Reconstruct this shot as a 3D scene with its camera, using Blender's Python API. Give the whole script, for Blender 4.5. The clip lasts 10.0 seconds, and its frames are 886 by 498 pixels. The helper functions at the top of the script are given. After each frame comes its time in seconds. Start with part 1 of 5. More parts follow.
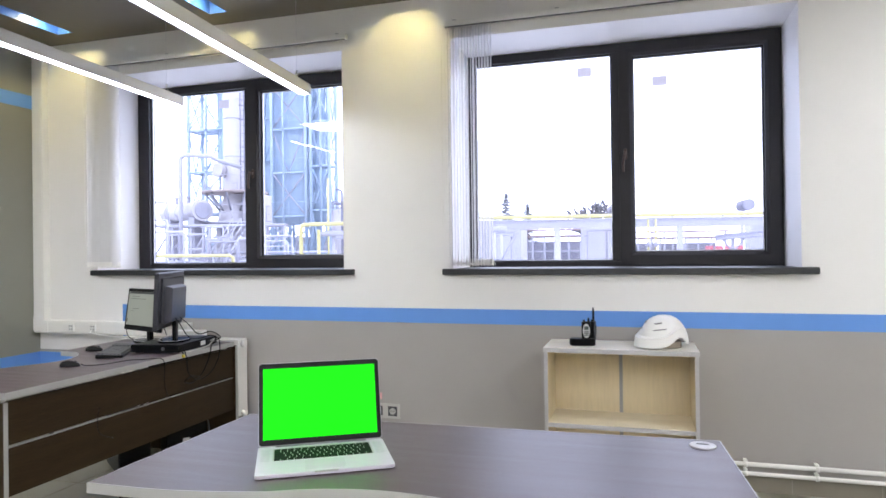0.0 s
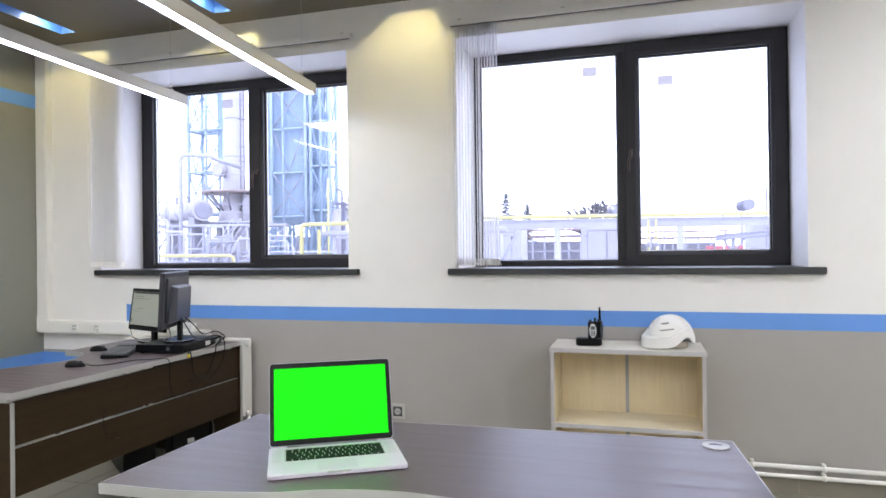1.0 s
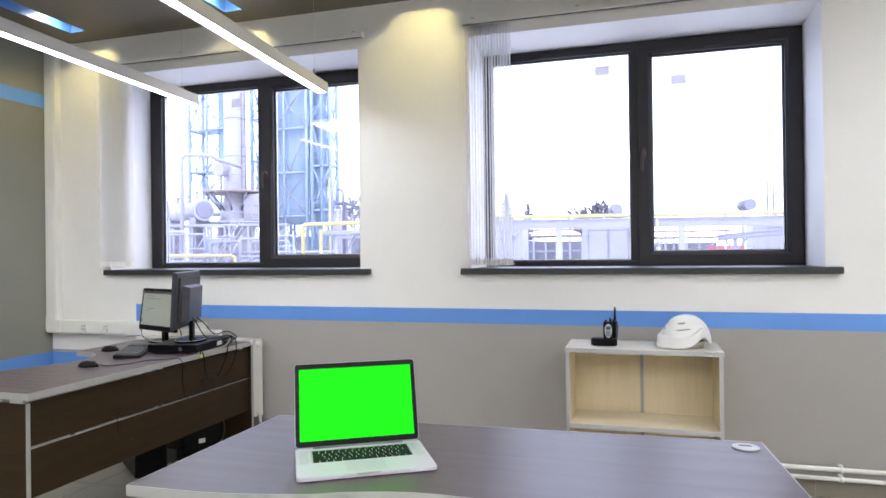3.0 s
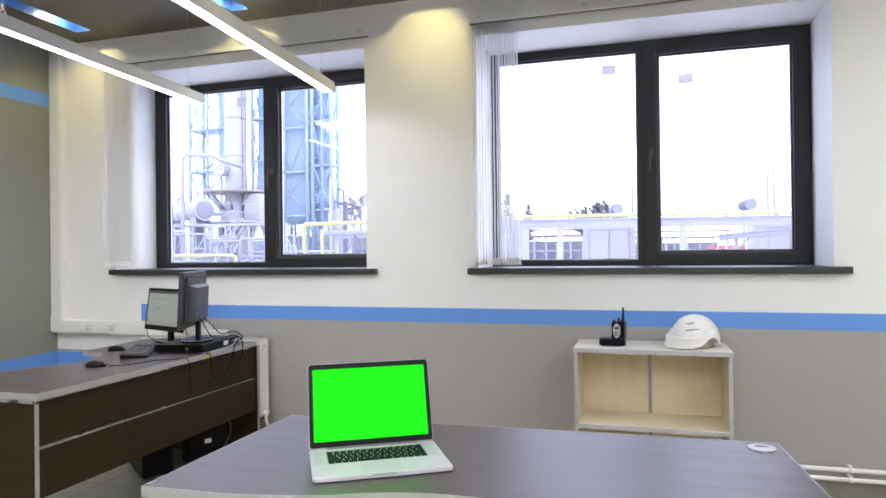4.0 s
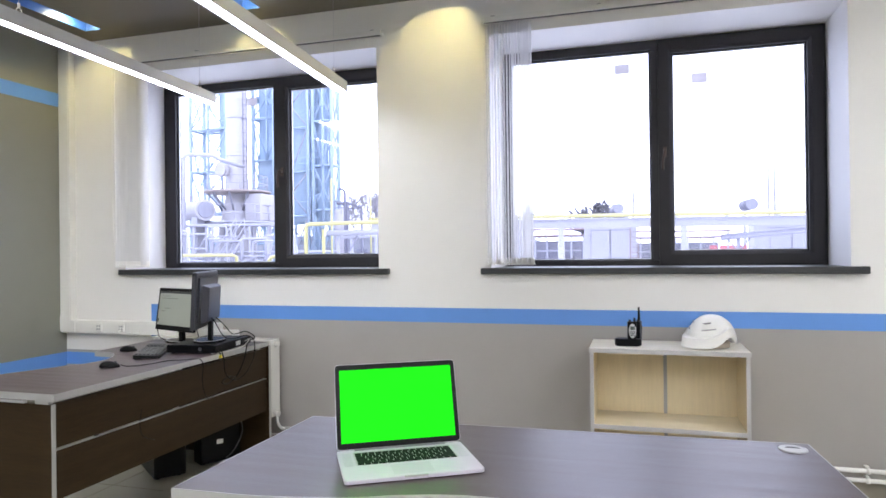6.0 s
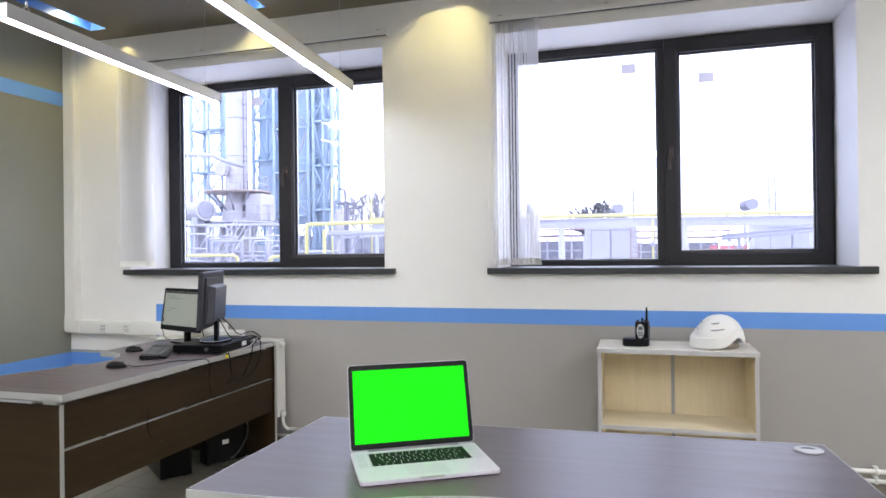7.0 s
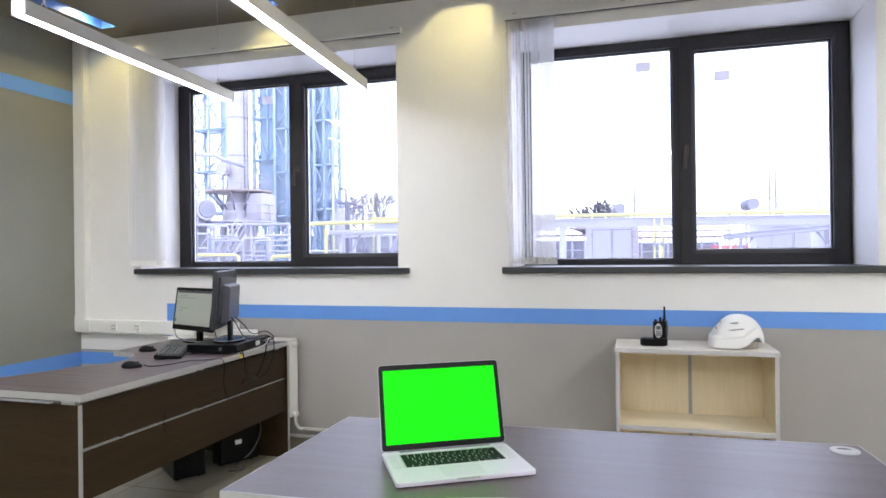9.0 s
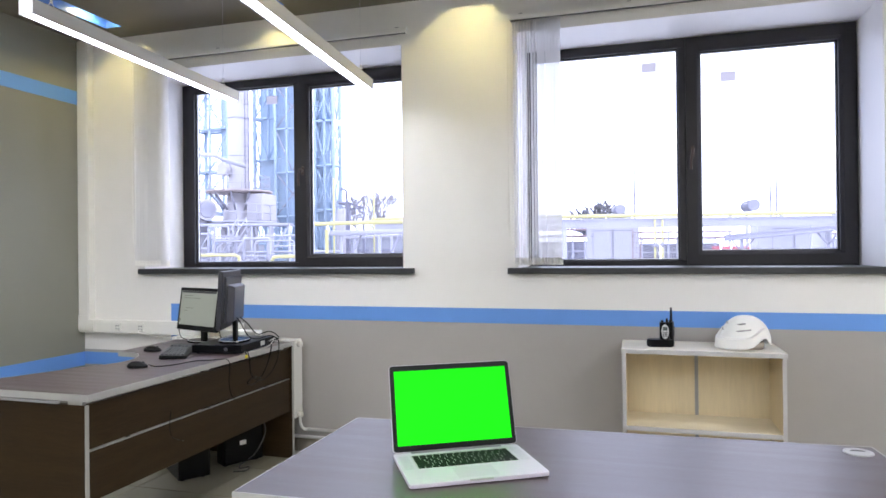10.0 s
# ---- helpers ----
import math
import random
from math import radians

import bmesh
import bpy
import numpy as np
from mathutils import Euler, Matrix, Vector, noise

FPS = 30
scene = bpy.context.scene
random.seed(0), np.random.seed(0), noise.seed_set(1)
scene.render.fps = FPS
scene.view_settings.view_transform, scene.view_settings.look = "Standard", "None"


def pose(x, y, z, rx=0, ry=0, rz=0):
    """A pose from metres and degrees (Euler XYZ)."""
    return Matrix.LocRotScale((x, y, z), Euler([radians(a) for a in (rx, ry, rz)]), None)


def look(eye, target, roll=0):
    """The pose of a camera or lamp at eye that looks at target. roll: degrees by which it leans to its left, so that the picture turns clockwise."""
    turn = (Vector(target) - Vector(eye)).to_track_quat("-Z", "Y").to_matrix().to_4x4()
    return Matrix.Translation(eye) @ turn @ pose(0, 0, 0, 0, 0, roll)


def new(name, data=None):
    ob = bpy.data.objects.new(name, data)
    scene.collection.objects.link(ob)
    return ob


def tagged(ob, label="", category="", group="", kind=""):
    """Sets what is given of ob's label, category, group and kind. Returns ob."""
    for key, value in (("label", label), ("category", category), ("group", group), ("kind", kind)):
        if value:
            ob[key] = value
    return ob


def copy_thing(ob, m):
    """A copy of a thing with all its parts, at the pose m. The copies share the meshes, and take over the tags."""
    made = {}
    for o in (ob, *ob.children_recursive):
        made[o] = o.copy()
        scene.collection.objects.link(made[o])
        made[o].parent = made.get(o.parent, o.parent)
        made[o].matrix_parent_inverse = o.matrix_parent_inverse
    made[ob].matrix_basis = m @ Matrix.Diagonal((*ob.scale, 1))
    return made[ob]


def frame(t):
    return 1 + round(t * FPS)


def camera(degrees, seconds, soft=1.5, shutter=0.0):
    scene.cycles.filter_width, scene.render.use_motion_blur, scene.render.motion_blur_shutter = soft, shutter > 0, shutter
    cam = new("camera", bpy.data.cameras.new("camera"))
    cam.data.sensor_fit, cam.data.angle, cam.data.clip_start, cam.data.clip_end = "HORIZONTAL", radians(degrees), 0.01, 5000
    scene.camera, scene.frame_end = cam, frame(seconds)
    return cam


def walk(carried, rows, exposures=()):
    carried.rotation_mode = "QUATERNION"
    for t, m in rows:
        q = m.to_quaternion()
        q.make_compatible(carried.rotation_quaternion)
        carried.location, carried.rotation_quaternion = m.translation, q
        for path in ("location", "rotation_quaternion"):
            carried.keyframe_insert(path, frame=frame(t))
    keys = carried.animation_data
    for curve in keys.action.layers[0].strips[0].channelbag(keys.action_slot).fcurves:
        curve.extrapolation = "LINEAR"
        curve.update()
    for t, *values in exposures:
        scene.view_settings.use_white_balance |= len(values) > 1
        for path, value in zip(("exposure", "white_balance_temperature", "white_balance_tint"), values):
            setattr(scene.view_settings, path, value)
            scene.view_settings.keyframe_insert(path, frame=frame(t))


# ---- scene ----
cam = camera(68.4, 10.0, soft=1.6)
PATH = [
    (0, (0.047, -0.079, 1.321), (-0.525, 1.837, 1.329), -0.7),
    (0.5, (0.031, -0.08, 1.32), (-0.541, 1.836, 1.328), -0.7),
    (1, (0.011, -0.082, 1.32), (-0.56, 1.835, 1.328), -0.7),
    (1.5, (-0.006, -0.083, 1.32), (-0.577, 1.834, 1.328), -0.7),
    (2, (-0.025, -0.083, 1.32), (-0.596, 1.833, 1.329), -0.7),
    (2.5, (-0.046, -0.085, 1.32), (-0.617, 1.832, 1.328), -0.7),
    (4, (-0.111, -0.09, 1.32), (-0.682, 1.826, 1.327), -0.7),
    (4.5, (-0.129, -0.092, 1.32), (-0.7, 1.825, 1.326), -0.7),
    (5, (-0.15, -0.094, 1.319), (-0.72, 1.823, 1.326), -0.7),
    (5.5, (-0.171, -0.096, 1.32), (-0.742, 1.821, 1.327), -0.7),
    (7, (-0.234, -0.101, 1.32), (-0.804, 1.816, 1.327), -0.7),
    (7.5, (-0.252, -0.102, 1.318), (-0.823, 1.815, 1.326), -0.7),
    (8, (-0.277, -0.104, 1.319), (-0.847, 1.813, 1.326), -0.7),
    (8.5, (-0.304, -0.104, 1.319), (-0.873, 1.813, 1.324), -0.7),
    (9, (-0.326, -0.107, 1.318), (-0.895, 1.81, 1.324), -0.7),
    (9.5, (-0.345, -0.108, 1.317), (-0.914, 1.81, 1.324), -0.6),
    (10, (-0.36, -0.109, 1.317), (-0.929, 1.808, 1.325), -0.6),
]
walk(cam, [(t, look(eye, target, roll)) for t, eye, target, roll in PATH])

# ---- light ----
world = bpy.data.worlds.new("overcast_sky")
scene.world = world
world.use_nodes = True
wn = world.node_tree
wn.nodes.clear()
w_out = wn.nodes.new("ShaderNodeOutputWorld")
w_bg = wn.nodes.new("ShaderNodeBackground")
w_sky = wn.nodes.new("ShaderNodeTexSky")
w_sky.sky_type = "NISHITA"
w_sky.sun_disc = False
w_sky.sun_elevation = radians(35)
w_sky.sun_rotation = radians(30)
w_sky.air_density, w_sky.dust_density = 1.0, 4.0
w_mix = wn.nodes.new("ShaderNodeMixRGB")
w_mix.inputs[0].default_value = 0.80
w_mix.inputs[2].default_value = (26.0, 28.0, 38.0, 1)
wn.links.new(w_sky.outputs[0], w_mix.inputs[1])
wn.links.new(w_mix.outputs[0], w_bg.inputs[0])
w_bg.inputs[1].default_value = 0.10
wn.links.new(w_bg.outputs[0], w_out.inputs[0])
sun_data = bpy.data.lights.new("sun", "SUN")
sun_data.energy, sun_data.angle, sun_data.color = 0.6, radians(14), (1.0, 0.96, 0.9)
sun = new("sun", sun_data)
sun.matrix_world = look((10, 20, 30), (0, 8, 0))
tagged(sun, kind="structure")
scene.view_settings.exposure = 0.60

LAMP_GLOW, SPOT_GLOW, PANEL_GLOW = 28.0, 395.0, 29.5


# ---- materials ----
def mat(name, color, rough=0.5, metal=0.0, var=0.0, scale=8.0, bump=0.0, bump_scale=200.0, rvar=0.0, stretch=None,
        emit=0.0, spec=0.5, random_var=0.0):
    m = bpy.data.materials.new(name)
    m.use_nodes = True
    nt = m.node_tree
    b = nt.nodes["Principled BSDF"]
    b.inputs["Base Color"].default_value = (*color, 1)
    b.inputs["Roughness"].default_value = rough
    b.inputs["Metallic"].default_value = metal
    b.inputs["Specular IOR Level"].default_value = spec
    tc = nt.nodes.new("ShaderNodeTexCoord")
    src = tc.outputs["Object"]
    if stretch:
        mp = nt.nodes.new("ShaderNodeMapping")
        mp.inputs["Scale"].default_value = stretch
        nt.links.new(src, mp.inputs[0])
        src = mp.outputs[0]
    if var or random_var:
        n1 = nt.nodes.new("ShaderNodeTexNoise")
        n1.inputs["Scale"].default_value = scale
        n1.inputs["Detail"].default_value = 6
        nt.links.new(src, n1.inputs["Vector"])
        n2 = nt.nodes.new("ShaderNodeTexNoise")
        n2.inputs["Scale"].default_value = scale * 0.13
        n2.inputs["Detail"].default_value = 3
        nt.links.new(src, n2.inputs["Vector"])
        ad = nt.nodes.new("ShaderNodeMath")
        ad.operation = "ADD"
        nt.links.new(n1.outputs[0], ad.inputs[0])
        nt.links.new(n2.outputs[0], ad.inputs[1])
        rg = nt.nodes.new("ShaderNodeMapRange")
        rg.inputs[1].default_value, rg.inputs[2].default_value = 0.6, 1.4
        rg.inputs[3].default_value, rg.inputs[4].default_value = 1 - var, 1 + var
        nt.links.new(ad.outputs[0], rg.inputs[0])
        fac = rg.outputs[0]
        if random_var:
            oi = nt.nodes.new("ShaderNodeObjectInfo")
            r2 = nt.nodes.new("ShaderNodeMapRange")
            r2.inputs[3].default_value, r2.inputs[4].default_value = 1 - random_var, 1 + random_var
            nt.links.new(oi.outputs["Random"], r2.inputs[0])
            mu = nt.nodes.new("ShaderNodeMath")
            mu.operation = "MULTIPLY"
            nt.links.new(fac, mu.inputs[0])
            nt.links.new(r2.outputs[0], mu.inputs[1])
            fac = mu.outputs[0]
        vm = nt.nodes.new("ShaderNodeVectorMath")
        vm.operation = "SCALE"
        vm.inputs[0].default_value = color
        nt.links.new(fac, vm.inputs["Scale"])
        nt.links.new(vm.outputs[0], b.inputs["Base Color"])
        if rvar:
            rr = nt.nodes.new("ShaderNodeMapRange")
            rr.inputs[1].default_value, rr.inputs[2].default_value = 0.6, 1.4
            rr.inputs[3].default_value, rr.inputs[4].default_value = rough - rvar, rough + rvar
            nt.links.new(ad.outputs[0], rr.inputs[0])
            nt.links.new(rr.outputs[0], b.inputs["Roughness"])
    if bump:
        n3 = nt.nodes.new("ShaderNodeTexNoise")
        n3.inputs["Scale"].default_value = bump_scale
        n3.inputs["Detail"].default_value = 3
        nt.links.new(src, n3.inputs["Vector"])
        bp = nt.nodes.new("ShaderNodeBump")
        bp.inputs["Strength"].default_value = bump
        bp.inputs["Distance"].default_value = 0.002
        nt.links.new(n3.outputs[0], bp.inputs["Height"])
        nt.links.new(bp.outputs[0], b.inputs["Normal"])
    if emit:
        b.inputs["Emission Color"].default_value = (*color, 1)
        b.inputs["Emission Strength"].default_value = emit
    return m


def glass_mat(name, tint, gloss=0.08):
    m = bpy.data.materials.new(name)
    m.use_nodes = True
    nt = m.node_tree
    nt.nodes.clear()
    out = nt.nodes.new("ShaderNodeOutputMaterial")
    tr = nt.nodes.new("ShaderNodeBsdfTransparent")
    tr.inputs[0].default_value = (*tint, 1)
    gl = nt.nodes.new("ShaderNodeBsdfGlossy")
    gl.inputs["Roughness"].default_value = 0.0
    mx = nt.nodes.new("ShaderNodeMixShader")
    mx.inputs[0].default_value = gloss
    nt.links.new(tr.outputs[0], mx.inputs[1])
    nt.links.new(gl.outputs[0], mx.inputs[2])
    nt.links.new(mx.outputs[0], out.inputs[0])
    return m


M_WHITE_WALL = mat("white_wall_paint", (0.81, 0.795, 0.775), 0.6, var=0.02, scale=6, bump=0.15, bump_scale=350)
M_REVEAL = mat("white_reveal_paint", (0.82, 0.81, 0.80), 0.45, var=0.015, scale=5, bump=0.1, bump_scale=300)
M_GREY_WALL = mat("warm_grey_wall_paint", (0.37, 0.35, 0.33), 0.55, var=0.03, scale=5, bump=0.15, bump_scale=350)
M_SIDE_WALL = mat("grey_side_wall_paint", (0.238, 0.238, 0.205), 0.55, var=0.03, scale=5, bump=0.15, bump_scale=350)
M_BLUE = mat("blue_stripe_paint", (0.125, 0.30, 0.72), 0.5, var=0.03, scale=9, bump=0.1, bump_scale=350)
M_CEIL = mat("taupe_ceiling_paint", (0.165, 0.145, 0.115), 0.6, var=0.03, scale=4, bump=0.1)
M_FLOOR = mat("beige_floor_tile", (0.25, 0.235, 0.175), 0.30, var=0.02, scale=10, random_var=0.03, rvar=0.02)
M_GROUT = mat("floor_grout", (0.36, 0.34, 0.29), 0.8, var=0.05)
M_SKIRT = mat("skirting_tile", (0.26, 0.235, 0.19), 0.35, var=0.06, scale=12)
M_FRAME = mat("anthracite_window_frame", (0.021, 0.020, 0.024), 0.45, spec=0.35, var=0.1, scale=30, bump=0.08, bump_scale=500)
M_HANDLE = mat("dark_bronze", (0.062, 0.040, 0.034), 0.35, metal=0.5)
M_SILL = mat("anthracite_sill", (0.028, 0.030, 0.033), 0.42, var=0.08, scale=20, bump=0.1, bump_scale=600)
M_GASKET = mat("black_gasket", (0.01, 0.01, 0.01), 0.7)
M_SPACER = mat("aluminium_spacer", (0.6, 0.6, 0.62), 0.4, metal=0.8)
M_GLASS = glass_mat("window_glass", (0.97, 0.975, 0.985), 0.045)
M_WENGE = mat("dark_wenge_laminate", (0.031, 0.0185, 0.0078), 0.42, spec=0.20, var=0.30, scale=14, stretch=(1, 1, 14), bump=0.05, bump_scale=120)
M_TOP = mat("wenge_desktop", (0.056, 0.038, 0.041), 0.40, spec=0.95, var=0.45, scale=11, stretch=(0.8, 22, 4), bump=0.22, bump_scale=14, rvar=0.09)
M_EDGE = mat("silver_edge_band", (0.43, 0.428, 0.41), 0.38, metal=0.25, var=0.03, scale=30)
M_ALU = mat("white_aluminium", (0.56, 0.56, 0.57), 0.4, metal=0.1, var=0.02)
M_LAMP = mat("lamp_diffuser", (0.875, 0.915, 1.0), 0.5, emit=LAMP_GLOW)
M_SPOT = mat("warm_spot_lens", (1.0, 0.84, 0.37), 0.5, emit=SPOT_GLOW)
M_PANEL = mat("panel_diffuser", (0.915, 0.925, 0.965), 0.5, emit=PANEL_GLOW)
M_SLOTBLUE = mat("slot_blue_lacquer", (0.05, 0.15, 0.55), 0.3, var=0.03)
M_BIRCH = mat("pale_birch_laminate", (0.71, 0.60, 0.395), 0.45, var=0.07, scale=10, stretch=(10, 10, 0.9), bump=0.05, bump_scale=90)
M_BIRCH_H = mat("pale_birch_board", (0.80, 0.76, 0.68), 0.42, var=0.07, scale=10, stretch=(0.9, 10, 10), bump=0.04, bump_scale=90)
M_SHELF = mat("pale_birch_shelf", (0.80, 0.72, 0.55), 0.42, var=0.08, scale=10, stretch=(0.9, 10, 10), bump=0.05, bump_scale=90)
M_PALE_EDGE = mat("pale_grey_edge", (0.51, 0.50, 0.50), 0.45, var=0.03, scale=30)
M_GREYSTRIP = mat("grey_joint_strip", (0.33, 0.33, 0.34), 0.45)
M_WHITE_PL = mat("white_plastic", (0.78, 0.77, 0.74), 0.38, var=0.02, scale=12)
M_WHITE_GLOSS = mat("white_enamel", (0.80, 0.79, 0.76), 0.25, var=0.02, scale=10)
M_BLACK = mat("black_plastic", (0.0045, 0.0045, 0.0052), 0.34, spec=0.13, var=0.1, scale=40, bump=0.05, bump_scale=800)
M_BLACK_GLOSS = mat("glossy_black", (0.005, 0.005, 0.006), 0.22, spec=0.15)
M_DARK = mat("dark_grey_plastic", (0.045, 0.045, 0.052), 0.45, var=0.08, scale=30)
M_LAPTOP = mat("brushed_aluminium", (0.60, 0.57, 0.635), 0.45, metal=0.15, var=0.015, scale=40)
M_GREEN = mat("green_screen", (0.010, 0.93, 0.006), 0.5, emit=0.09, spec=0.1)
M_SCREEN = mat("pale_screen", (0.34, 0.36, 0.31), 0.35, emit=0.07)
M_TEXT = mat("screen_text", (0.12, 0.13, 0.12), 0.5)


# ---- mesh helpers ----
def box(bm, x0, x1, y0, y1, z0, z1, mi=0):
    v = [bm.verts.new((x, y, z)) for z in (z0, z1) for y in (y0, y1) for x in (x0, x1)]
    for q in ((0, 2, 3, 1), (4, 5, 7, 6), (0, 1, 5, 4), (2, 6, 7, 3), (0, 4, 6, 2), (1, 3, 7, 5)):
        bm.faces.new([v[i] for i in q]).material_index = mi
    return v


def prism(bm, pts, z0, z1, mi=0, mi_side=None):
    lo = [bm.verts.new((x, y, z0)) for x, y in pts]
    hi = [bm.verts.new((x, y, z1)) for x, y in pts]
    n = len(pts)
    bm.faces.new(list(reversed(lo))).material_index = mi
    bm.faces.new(hi).material_index = mi
    for i in range(n):
        j = (i + 1) % n
        bm.faces.new((lo[i], lo[j], hi[j], hi[i])).material_index = mi if mi_side is None else mi_side


def rod(bm, a, b, r, n=12, r2=None, mi=0):
    a, b = Vector(a), Vector(b)
    d = (b - a).normalized()
    u = d.orthogonal().normalized()
    w = d.cross(u)
    r2 = r if r2 is None else r2
    ring = []
    for p, rad in ((a, r), (b, r2)):
        ring.append([bm.verts.new(p + rad * (math.cos(t) * u + math.sin(t) * w)) for t in (2 * math.pi * k / n for k in range(n))])
    for k in range(n):
        f = bm.faces.new((ring[0][k], ring[0][(k + 1) % n], ring[1][(k + 1) % n], ring[1][k]))
        f.smooth, f.material_index = True, mi
    bm.faces.new(list(reversed(ring[0]))).material_index = mi
    bm.faces.new(ring[1]).material_index = mi


def tube(bm, pts, r, n=8, mi=0):
    """A round tube along a line of points."""
    pts = [Vector(p) for p in pts]
    rings = []
    u = None
    for i, p in enumerate(pts):
        d = (pts[min(i + 1, len(pts) - 1)] - pts[max(i - 1, 0)]).normalized()
        u = d.orthogonal().normalized() if u is None else (u - d * u.dot(d)).normalized()
        w = d.cross(u)
        rings.append([bm.verts.new(p + r * (math.cos(t) * u + math.sin(t) * w)) for t in (2 * math.pi * k / n for k in range(n))])
    for a, b in zip(rings, rings[1:]):
        for k in range(n):
            f = bm.faces.new((a[k], a[(k + 1) % n], b[(k + 1) % n], b[k]))
            f.smooth, f.material_index = True, mi
    bm.faces.new(list(reversed(rings[0])))
    bm.faces.new(rings[-1])


def curve_pts(ctrl, steps=8):
    """Catmull-Rom line through control points."""
    c = [Vector(p) for p in ctrl]
    c = [2 * c[0] - c[1]] + c + [2 * c[-1] - c[-2]]
    out = []
    for i in range(1, len(c) - 2):
        for s in range(steps):
            t = s / steps
            out.append(0.5 * ((2 * c[i]) + (c[i + 1] - c[i - 1]) * t + (2 * c[i - 1] - 5 * c[i] + 4 * c[i + 1] - c[i + 2]) * t * t
                              + (3 * c[i] - c[i - 1] - 3 * c[i + 1] + c[i + 2]) * t ** 3))
    out.append(c[-2])
    return out


def bevel(bm, w=0.002, seg=2, angle=0.6):
    bm.normal_update()
    es = [e for e in bm.edges if len(e.link_faces) == 2 and e.calc_face_angle(0) > angle]
    bmesh.ops.bevel(bm, geom=es, offset=w, segments=seg, affect="EDGES", profile=0.6, clamp_overlap=True)


def lathe(bm, prof, n=24, centre=(0, 0, 0), mi=0):
    cx, cy, cz = centre
    rings = [[bm.verts.new((cx + r * math.cos(2 * math.pi * k / n), cy + r * math.sin(2 * math.pi * k / n), cz + z)) for k in range(n)] for r, z in prof]
    for a, b in zip(rings, rings[1:]):
        for k in range(n):
            f = bm.faces.new((a[k], a[(k + 1) % n], b[(k + 1) % n], b[k]))
            f.smooth, f.material_index = True, mi
    bm.faces.new(list(reversed(rings[0]))).material_index = mi
    bm.faces.new(rings[-1]).material_index = mi


def mesh_of(name, bm, *materials):
    me = bpy.data.meshes.new(name)
    bm.normal_update()
    bm.to_mesh(me)
    bm.free()
    for m in materials:
        me.materials.append(m)
    return me


def part(name, bm, material, parent=None, label="", at=None):
    ms = material if isinstance(material, (list, tuple)) else (material,)
    ob = new(name, mesh_of(name, bm, *ms))
    if parent:
        ob.parent = parent
    if at is not None:
        ob.matrix_basis = at
    if label:
        ob["label"] = label
    return ob


def thing(name, m, label, category, group="", kind=""):
    ob = new(name)
    ob.empty_display_size = 0.1
    ob.matrix_basis = m
    return tagged(ob, label, category, group, kind)


def bx(*a, bev=0.0, seg=2):
    bm = bmesh.new()
    box(bm, *a)
    if bev:
        bevel(bm, bev, seg)
    return bm


# ---- room ----
WALL_Y, WALL_BACK, LEFT_X, RIGHT_X, BACK_Y, CEIL = 3.80, 4.36, -4.318, 3.2, -3.6, 2.91
W1 = (-3.77, -1.785)
W2 = (-1.045, 0.885)
SILL_Z, HEAD_Z = 1.215, 2.637
FRAME_Y = 4.22

bm = bmesh.new()
xs = [LEFT_X - 0.25, -3.44, W1[0], W1[1], W2[0], W2[1], RIGHT_X + 0.25]
xs = sorted(xs)
zs = [-0.15, 0.62, 0.92, SILL_Z - 0.038, HEAD_Z, 3.35]
for i in range(len(xs) - 1):
    for k in range(len(zs) - 1):
        xm = (xs[i] + xs[i + 1]) / 2
        if k == 3 and (W1[0] < xm < W1[1] or W2[0] < xm < W2[1]):
            continue
        grey = k == 0 or (k == 1 and xm > -3.44)
        box(bm, xs[i], xs[i + 1], WALL_Y, WALL_BACK, zs[k], zs[k + 1], 1 if grey else 0)
bmesh.ops.remove_doubles(bm, verts=bm.verts, dist=1e-5)
seen = {}
for f in list(bm.faces):
    key = tuple(round(c, 4) for c in f.calc_center_median())
    seen.setdefault(key, []).append(f)
bmesh.ops.delete(bm, geom=[f for fs in seen.values() if len(fs) > 1 for f in fs], context="FACES")
for f in bm.faces:
    n = f.normal
    c = f.calc_center_median()
    if (abs(n.x) > 0.5 or n.z < -0.5) and WALL_Y < c.y < WALL_BACK and SILL_Z - 0.05 < c.z < HEAD_Z + 0.01 and LEFT_X < c.x < RIGHT_X:
        f.material_index = 2
wall_n = part("wall_north", bm, (M_WHITE_WALL, M_GREY_WALL, M_REVEAL))
tagged(wall_n, "white painted wall over a warm grey lower zone, with two window openings", "wall", kind="structure")

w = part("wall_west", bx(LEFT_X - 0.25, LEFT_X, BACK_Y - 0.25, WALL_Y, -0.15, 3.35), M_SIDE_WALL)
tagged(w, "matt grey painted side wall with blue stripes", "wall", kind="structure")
w = part("wall_east", bx(RIGHT_X, RIGHT_X + 0.25, BACK_Y - 0.25, WALL_Y, -0.15, 3.35), M_WHITE_WALL)
tagged(w, "plain white painted side wall", "wall", kind="structure")
w = part("wall_south", bx(LEFT_X, RIGHT_X, BACK_Y - 0.25, BACK_Y, -0.15, 3.35), M_WHITE_WALL)
tagged(w, "plain white painted back wall", "wall", kind="structure")

